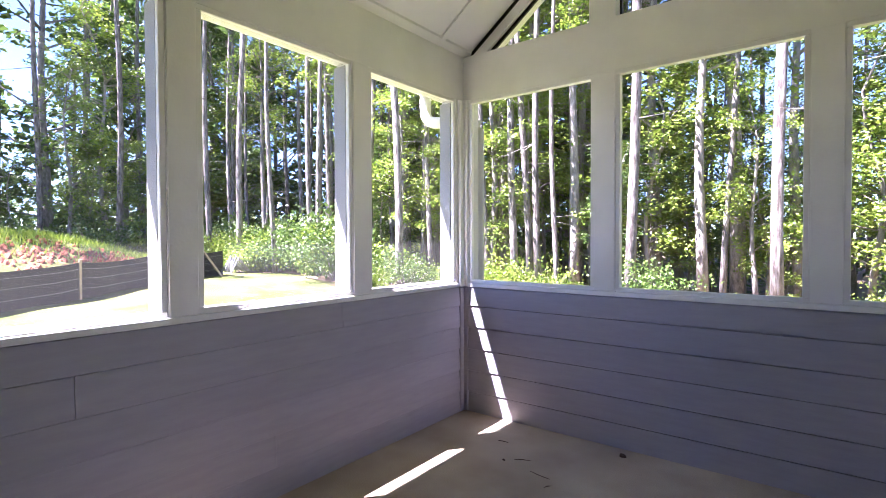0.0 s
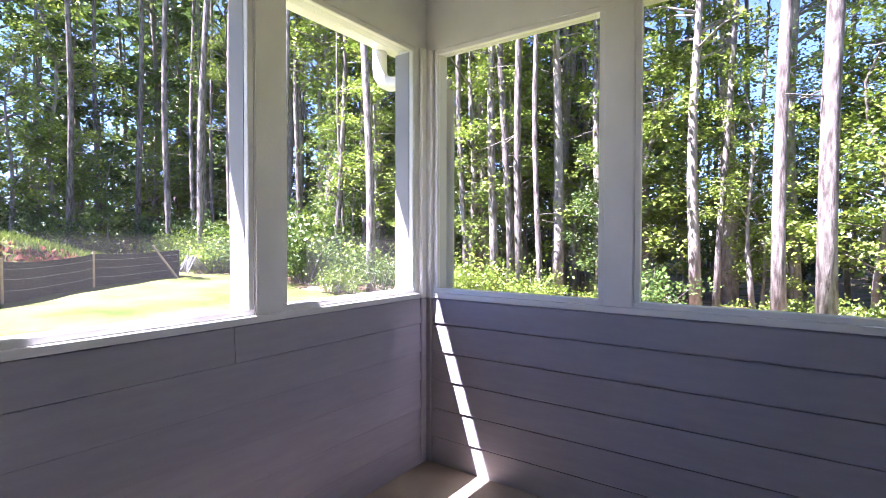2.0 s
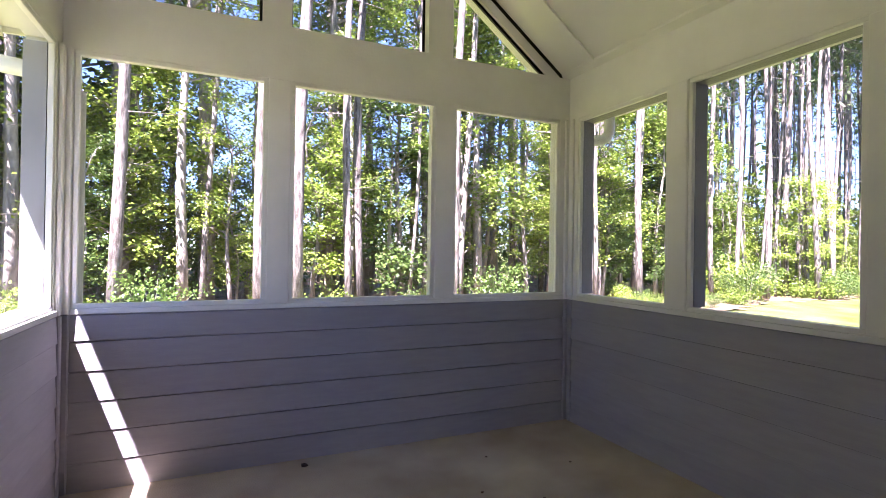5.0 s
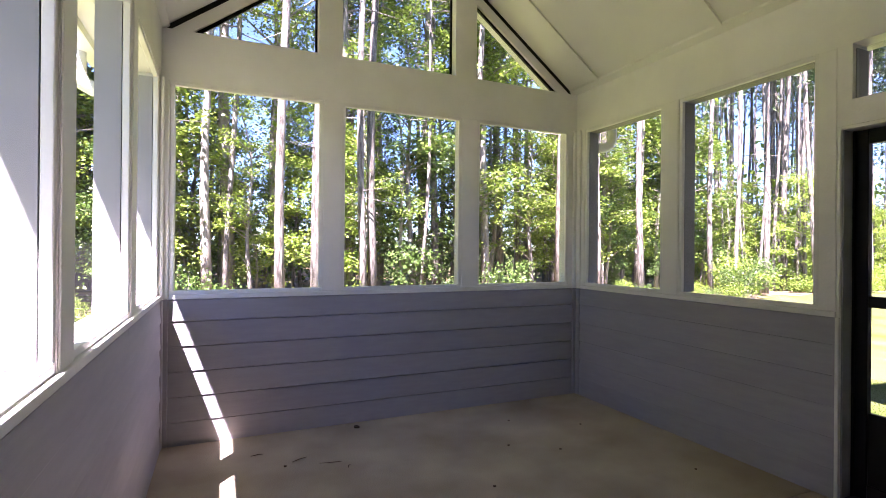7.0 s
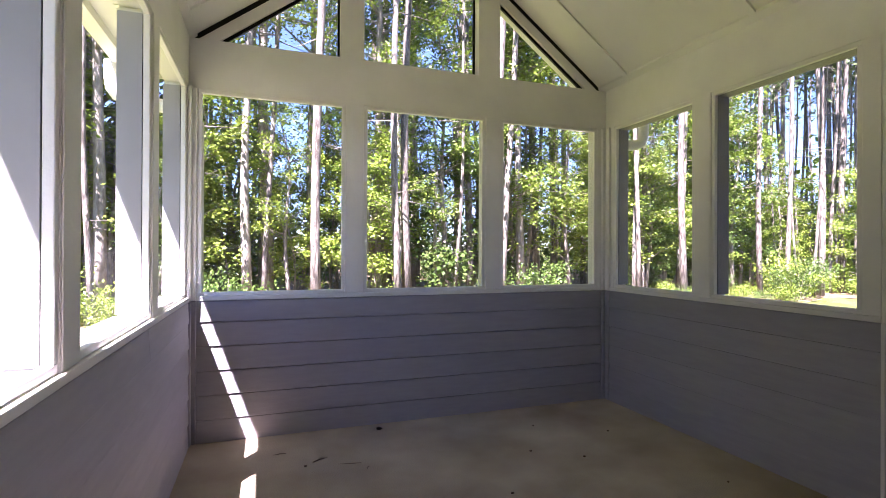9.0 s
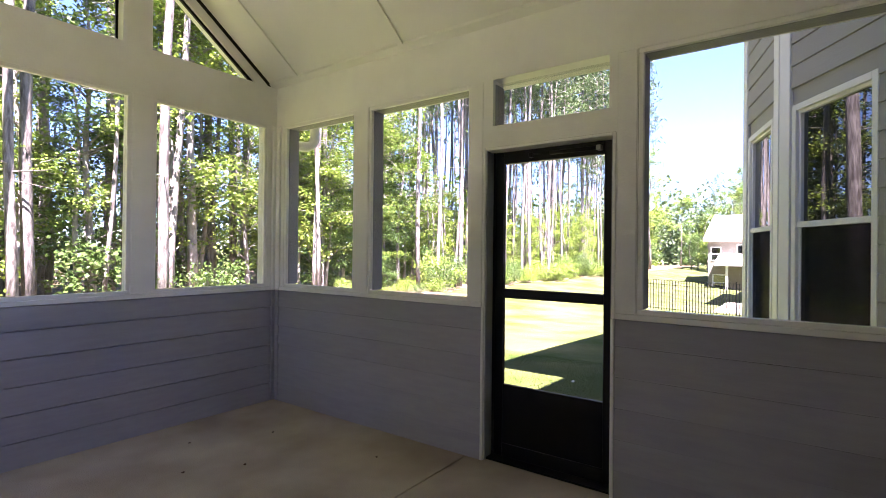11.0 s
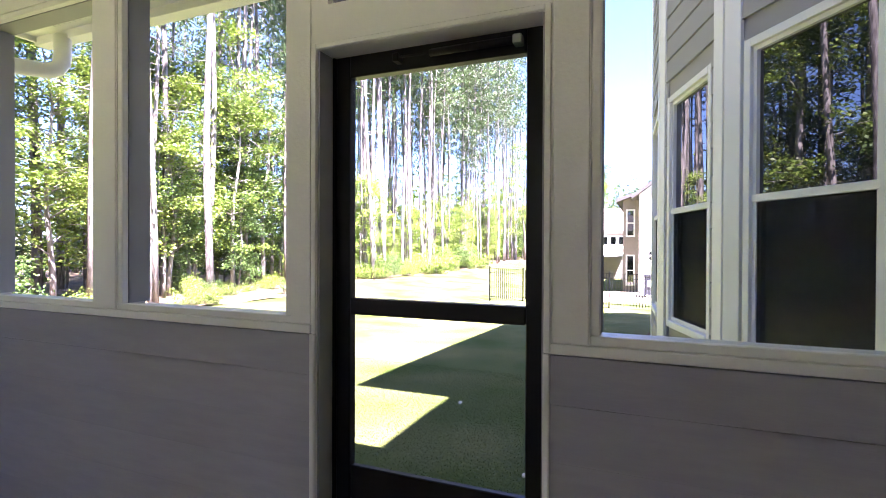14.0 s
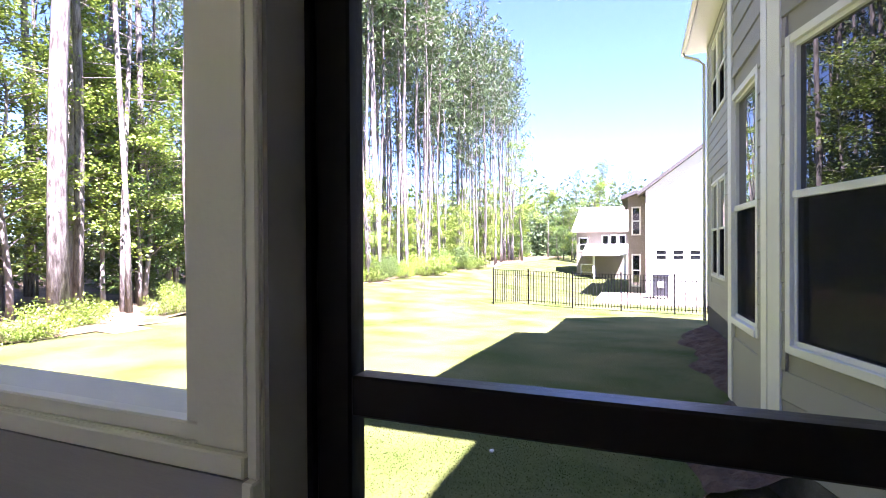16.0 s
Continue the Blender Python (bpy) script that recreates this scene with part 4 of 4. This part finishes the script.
for x, y, s in ((54, 15.3, 0.98), (58.5, 15.6, 1.04), (63, 16.2, 1.0)):
    plant(PINES, RY.randrange(5), x, y, s, rnd=RY)
far_woods("far_foliage", 9000, (-62, -34), (-14, 34), 6, (0.4, 0.75), LEAF_C, "dark green undergrowth beyond the earth bank")
far_woods("far_foliage", 7000, (-36, -8), (21, 34), 5, (0.3, 0.6), LEAF_C, "dark green undergrowth behind the row of pines")

# ---- things out on the lawn ----
def lawn_z(x, y):
    return float(ground_z(x, y) + berm_z(x, y))


def metal_fence(p0, p1, label):
    """A black picket fence between two points, stepping with the ground."""
    f = empty("picket_fence", (p0[0], p0[1], lawn_z(*p0)))
    tagged(f, label, "fence", "garden fence")
    o = f.matrix_basis.translation
    L = math.hypot(p1[0] - p0[0], p1[1] - p0[1])
    n = max(1, round(L / 1.85))

    def at(u):
        x, y = p0[0] + (p1[0] - p0[0]) * u, p0[1] + (p1[1] - p0[1]) * u
        return Vector((x, y, lawn_z(x, y))) - o
    for k in range(n + 1):
        p = at(k / n)
        part("post", box(p.x - 0.022, p.x + 0.022, p.y - 0.022, p.y + 0.022, p.z - 0.3, p.z + 1.30, 0.004), BLACK, f)
        if k < n:
            q = at((k + 1) / n)
            for h in (0.15, 1.05, 1.22):
                bm = bmesh.new()
                tube(bm, [p + Vector((0, 0, h)), q + Vector((0, 0, h))], [0.012, 0.012], 4)
                part("rail", bm, BLACK, f)
            for j in range(1, 16):
                b = p.lerp(q, j / 16)
                part("picket", box(b.x - 0.011, b.x + 0.011, b.y - 0.011, b.y + 0.011, b.z + 0.08, b.z + 1.22), BLACK, f)
    return f


metal_fence((17.9, 6.0), (19.0, 5.0), "low black metal picket fence across the lawn")
metal_fence((19.0, 5.0), (18.0, -1.4), "low black metal picket fence across the lawn")


def silt_fence(p0, p1):
    """Black silt fabric stapled to pale stakes, with three pale cords."""
    f = empty("silt_fence", (p0[0], p0[1], lawn_z(*p0)))
    tagged(f, "sagging black silt fabric on pale wooden stakes", "fence", "silt fence")
    o = f.matrix_basis.translation
    rows = []
    N = 14
    for k in range(N + 1):
        u = k / N
        x, y = p0[0] + (p1[0] - p0[0]) * u, p0[1] + (p1[1] - p0[1]) * u
        x += 0.06 * math.sin(u * 9)
        sag = 0.07 * math.sin(u * math.pi)
        rows.append((Vector((x, y, lawn_z(x, y))) - o, sag))
    bm = bmesh.new()
    prev = None
    for p, sag in rows:
        ring = [bm.verts.new(p + Vector((dx, 0, z))) for dx, z in ((0, -0.05), (0, 0.80 - sag), (0.012, 0.80 - sag), (0.012, -0.05))]
        if prev:
            for i in range(4):
                bm.faces.new((prev[i], prev[(i + 1) % 4], ring[(i + 1) % 4], ring[i]))
        prev = ring
    part("fabric", bm, FABRIC, f)
    for h in (0.24, 0.46, 0.66):
        bm = bmesh.new()
        tube(bm, [p + Vector((0.03, 0, h - sag * 0.8)) for p, sag in rows], [0.005] * len(rows), 4)
        part("cord", bm, NETTING, f)
    p = rows[0][0]
    part("stake", box(p.x + 0.02, p.x + 0.065, p.y - 0.02, p.y + 0.025, p.z - 0.2, p.z + 0.86, 0.003), STAKE, f)
    return f


SILT = [(-9.4, -1.2), (-11.2, 2.0), (-12.5, 4.35), (-14.0, 6.4), (-15.5, 9.2)]
for a, b in zip(SILT, SILT[1:]):
    silt_fence(a, b)
leaning = empty("leaning_stake", (-14.9, 8.6, lawn_z(-14.9, 8.6)))
tagged(leaning, "pale wooden stake leaning beside the silt fence", "stake")
bm = bmesh.new()
tube(bm, [(0.1, 0.25, -0.05), (-0.15, -0.35, 0.95)], [0.035, 0.032], 4)
part("stake", bm, STAKE, leaning)
bm = bmesh.new()
for i in range(9):
    a = i * 0.55
    tube(bm, [(-0.2 + 0.10 * i, 0.35 + 0.12 * math.sin(a), 0.15), (-0.15 + 0.10 * i, 0.5 + 0.1 * math.cos(a), 0.55 + 0.08 * math.sin(a * 2)), (-0.05 + 0.10 * i, 0.75, 0.2)], [0.03, 0.05, 0.03], 6)
part("fabric_bundle", bm, NETTING, leaning, "bunched grey netting", True)

# red clay on the flank of the berm, with tall grass on its back
n = 700
bm = bmesh.new()
rc = random.Random(3)
for i in range(n):
    x, y = rc.gauss(-17.4, 0.4), rc.uniform(0.5, 8.2)
    s = rc.uniform(0.04, 0.14)
    z = lawn_z(x, y)
    c = bmesh.ops.create_icosphere(bm, subdivisions=1, radius=s, matrix=pose(x, y, z, rc.uniform(0, 90), rc.uniform(0, 90), 0) @ Matrix.Diagonal((1, 0.8, 0.55, 1)))
clods = finish("clay_clods", bm, CLAY)
tagged(clods, "loose red clay clods on the bare bank", "soil", kind="stuff")
n = 12000
x, y = RNG.normal(-19.1, 0.9, n), RNG.uniform(-6, 8.5, n)
base = np.stack([x, y, ground_z(x, y) + berm_z(x, y)], 1)
tall = leaf_object("tall_grass", base, RNG.normal(size=(n, 3)) * 0.35 + np.array([0, 0, 1.0]), RNG.uniform(0.12, 0.34, n), RNG.uniform(0.015, 0.035, n), LEAF_B)
tagged(tall, "rough tall grass on the bank", "grass", kind="stuff")

# turf near the screen door, its blades darkened to deepen the shade there
n = 52000
x, y = 1.75 + 4.4 * RNG.random(n) ** 1.15, 0.3 + 4.2 * RNG.random(n) ** 1.1
ok = ~((y < 0.6) & (x > 3.6))
x, y = x[ok], y[ok]
n = len(x)
base = np.stack([x, y, ground_z(x, y) - 0.005], 1)
turf = leaf_object("turf", base, RNG.normal(size=(n, 3)) * 0.55 + np.array([0, 0, 1.0]), RNG.uniform(0.010, 0.024, n), RNG.uniform(0.004, 0.008, n), BLADE)
tagged(turf, "short mown grass blades of the lawn", "grass", kind="stuff")
for px, py in ((4.55, 2.25), (5.6, 1.75), (3.2, 1.3), (6.4, 2.0)):
    st = empty("stone", (px, py, lawn_z(px, py)))
    tagged(st, "small pale stone lying in the grass", "stone", "stones in the grass")
    bm = bmesh.new()
    bmesh.ops.create_icosphere(bm, subdivisions=2, radius=0.02, matrix=pose(0, 0, 0.01) @ Matrix.Diagonal((1.3, 0.9, 0.6, 1)))
    part("rock", bm, WHITEWALL, st, smooth=True)
def bed_line(x):
    """The foot of the house wall, in y, along the bay and the wall behind it."""
    return float(np.interp(x, [p[0] for p in BAY] + [C4[0]], [p[1] for p in BAY] + [C4[1]]))


bm = bmesh.new()
rm = random.Random(12)
rows = []
for i in range(110):
    x = 4.3 + 8.7 * i / 109
    deep = 0.62 + 0.10 * math.sin(x * 2.3) + 0.06 * math.sin(x * 5.1)
    row = []
    for j in range(9):
        v = j / 8
        y = bed_line(x) - 0.02 + deep * v
        z = lawn_z(x, y)
        row.append(bm.verts.new((x, y, z - 0.03 + 0.24 * (1 - v) ** 0.8 + 0.05 * rm.random() * (v < 0.95))))
    rows.append(row)
for p, q in zip(rows, rows[1:]):
    for j in range(8):
        bm.faces.new((p[j], q[j], q[j + 1], p[j + 1]))
tagged(finish("mulch_bed", bm, MULCH), "dark brown mulch bed heaped along the house wall", "mulch", kind="structure")


# ---- neighbouring houses ----
def far_house(name, x0, x1, y0, y1, zb, ze, ridge, wallmat, windows, label, along="x", roofmat=ROOF):
    """A plain two-storey house: walls, gabled roof with eaves, and windows with frames."""
    h = empty(name, (x0, y0, zb))
    tagged(h, label, "house", "neighbouring houses")
    w, d, e = x1 - x0, y1 - y0, ze - zb
    r = ridge - zb
    bm = bmesh.new()
    if along == "x":
        prism(bm, [(0, -1.0), (d, -1.0), (d, e), (d / 2, r), (0, e)], "x", 0, w)
    else:
        prism(bm, [(0, -1.0), (w, -1.0), (w, e), (w / 2, r), (0, e)], "y", 0, d)
    part("wall", bm, wallmat, h)
    o = 0.35
    bm = bmesh.new()
    half = (d if along == "x" else w) / 2
    k = (r - e) / half
    for a, b in ((-o, half), (2 * half + o, half)):
        za, zb_ = r - k * abs(a - half) + 0.02, r + 0.02
        pts = [(a, za), (b, zb_), (b, zb_ + 0.18), (a, za + 0.18)]
        prism(bm, pts, along, -o, (w if along == "x" else d) + o)
    part("roof", bm, roofmat, h)
    for face, s, z, ww, hh in windows:
        win = empty("window")
        win.parent = h
        win.matrix_basis = {"-x": pose(0, s, z, 0, 0, 90), "+y": pose(s, d, z, 0, 0, 0)}[face]
        sg = 1
        part("frame", boxes((-ww / 2 - 0.08, -ww / 2, -0.01, 0.04, -0.08, hh + 0.08), (ww / 2, ww / 2 + 0.08, -0.01, 0.04, -0.08, hh + 0.08), (-ww / 2, ww / 2, -0.01, 0.04, hh, hh + 0.08), (-ww / 2, ww / 2, -0.01, 0.04, -0.08, 0), (-ww / 2, ww / 2, -0.01, 0.03, hh / 2 - 0.03, hh / 2 + 0.03)), WHITE, win)
        part("pane", box(-ww / 2, ww / 2, -0.005, 0.015, 0, hh), GLASS, win)
    return h


far_house("neighbour_house", 27.0, 40.0, -10.5, 0.95, -1.55, 3.95, 8.3, WHITEWALL, [("-x", 10.77, 2.2, 0.42, 0.42), ("-x", 10.03, 2.2, 0.42, 0.42), ("-x", 9.31, 2.2, 0.42, 0.42)], "pale two-storey neighbouring house with a sunlit gable end")
# The bay and the far house get wall colours darkened for shade.
far_house("neighbour_wing", 28.2, 36.0, 0.97, 1.76, -1.6, 3.75, 3.9, SHADED_TAUPE, [("-x", 0.42, 3.5, 0.3, 1.3), ("-x", 0.42, 0.9, 0.3, 1.5)], "projecting bay of the neighbouring house, its beige darkened as if in shade")
far_house("neighbour_house", 44.0, 56.0, 1.1, 6.15, -2.0, 2.5, 4.7, SHADED_TAUPE, [("-x", 4.5, 2.9, 0.6, 1.0), ("-x", 2.75, 2.7, 0.42, 1.4), ("-x", 2.1, 2.7, 0.42, 1.4), ("-x", 1.45, 2.7, 0.42, 1.4), ("-x", 4.2, 0.5, 0.9, 1.2)], "beige two-storey house, its walls darkened as if in shade, with a tan shingled roof", "y", TANROOF)
canopy = empty("patio_canopy", (42.0, 2.3, lawn_z(42.0, 2.3)))
tagged(canopy, "white patio roof on posts behind a house", "canopy")
bm = bmesh.new()
prism(bm, [(-0.4, 1.9), (2.0, 2.6), (2.0, 2.75), (-0.4, 2.05)], "y", -0.2, 3.1)
part("roof", bm, WHITEWALL, canopy)
for yy in (0.0, 2.3):
    part("post", box(-0.1, 0.05, yy - 0.08, yy + 0.08, -0.3, 2.0), WHITE, canopy)
patio = finish("pavement", boxes((22.0, 27.0, -3.0, 3.0, -2.2, -1.00),), CONCRETE)
tagged(patio, "pale concrete pad beside the neighbouring house", "pavement", kind="structure")
wheelie = empty("wheelie_bin", (24.7, 0.39, -1.00))
tagged(wheelie, "dark wheeled rubbish bin with a pale label", "bin")
bm = bmesh.new()
prism(bm, [(-0.25, 0.12), (0.25, 0.12), (0.31, 0.95), (-0.31, 0.95)], "y", -0.3, 0.3)
part("body", bm, BIN, wheelie)
part("lid", box(-0.34, 0.33, -0.33, 0.33, 0.952, 1.06, 0.03), BIN, wheelie)
part("label", box(-0.316, -0.28, -0.14, 0.14, 0.5, 0.8), WHITEWALL, wheelie)
for yy in (-0.3, 0.26):
    bm = bmesh.new()
    tube(bm, [(0.22, yy, 0.12), (0.22, yy + 0.05, 0.12)], [0.12, 0.12], 14)
    part("wheel", bm, BLACK, wheelie)

# ---- litter on the porch floor ----
rc = random.Random(9)
for px, py in ((-0.71, 3.86), (0.47, 3.54), (0.96, 3.25), (-1.3, 3.35), (0.2, 3.1), (-0.2, 2.6), (1.1, 2.3), (0.5, 2.9)):
    lf = empty("dead_leaf", (px, py, 0.0))
    tagged(lf, "small curled brown leaf on the concrete floor", "leaf", "litter on the floor")
    big = 0.028 if -0.8 < px < -0.5 else 0.010
    bm = bmesh.new()
    a = rc.uniform(0, 3)
    pts = [Vector((math.cos(a + k) * big * rc.uniform(0.7, 1.3), math.sin(a + k) * big * rc.uniform(0.4, 1.0), 0.001 + 0.5 * big * rc.random())) for k in (0, 1.2, 2.3, 3.4, 4.6, 5.5)]
    low = [bm.verts.new((p.x, p.y, 0.0005)) for p in pts]
    high = [bm.verts.new(p + Vector((0, 0, 0.003))) for p in pts]
    bm.faces.new(low)
    bm.faces.new(high)
    for i in range(6):
        bm.faces.new((low[i], low[(i + 1) % 6], high[(i + 1) % 6], high[i]))
    part("blade", bm, MULCH, lf)
for px, py, rz, L in ((-1.20, 3.42, 25, 0.11), (-1.02, 3.30, 170, 0.14), (-0.92, 3.20, 60, 0.05), (-1.45, 3.60, 5, 0.08)):
    tw = empty("twig", (px, py, 0.0), rz)
    tagged(tw, "thin dry pine twig on the concrete floor", "twig", "litter on the floor")
    bm = bmesh.new()
    tube(bm, [(-L / 2, 0, 0.003), (0, 0.006, 0.004), (L / 2, 0, 0.003)], [0.002, 0.003, 0.0015], 5)
    part("stick", bm, MULCH, tw)

# ---- siding boards, last ----
siding(wall_g, (XR - CB - 0.001, YG), (XL + CB + 0.001, YG), -0.0105, BAND - 0.001, SIDING)
PL = YG - CB - 0.0225
siding(wall_l, (XL, PL), (XL, YH + 0.03), -0.0105, BAND - 0.001, SIDING, [(PL - 2.68, PL - 2.677, 0.88, 1.0), (PL - 1.28, PL - 1.277, 0.71, 0.87), (PL - 2.2, PL - 2.197, 0.18, 0.34)], slot=0.003)
siding(wall_r, (XR, DOOR[1] + 0.021), (XR, PL), -0.0105, BAND - 0.001, SIDING, slot=0.003)
siding(wall_r, (XR, YH), (XR, DOOR[0] - 0.021), -0.0105, BAND - 0.001, SIDING, slot=0.003)
off = 0.003
for i in range(4):
    turn, long = bay_turn(i)
    u = Vector((math.cos(math.radians(turn)), math.sin(math.radians(turn))))
    o = Vector(BAY[i]) + Vector((-u.y, u.x)) * off + u * 0.135
    e = o + u * (long - 0.27)
    hole = [(BAY_WIN[i][0] - 0.185, BAY_WIN[i][1] - 0.085, WZ[0] - 0.05, WZ[1] + 0.05)] if i < 3 else []
    siding(house, o, e, BASE, EAVE, SIDING_B, hole)
siding(house, (C3[0], C3[1] + off), (C4[0] - 0.132, C4[1] + off), BASE, EAVE2, SIDING_B, [(FAR_WIN[0][0] - 0.05, FAR_WIN[1][1] + 0.05, z[0] - 0.05, z[1] + 0.05) for z in (LOW_WIN, HIGH_WIN)])
siding(house, (XR + T + 0.004, WALL_Y + off), (BAY[0][0] - 0.101, WALL_Y + off), -0.2, EAVE, SIDING_B)
siding(house, (XL, FACE + off), (0.185, FACE + off), 0.0, PLATE, SIDING)
siding(house, (0.187, FACE + off), (1.412, FACE + off), 2.213, PLATE, SIDING)
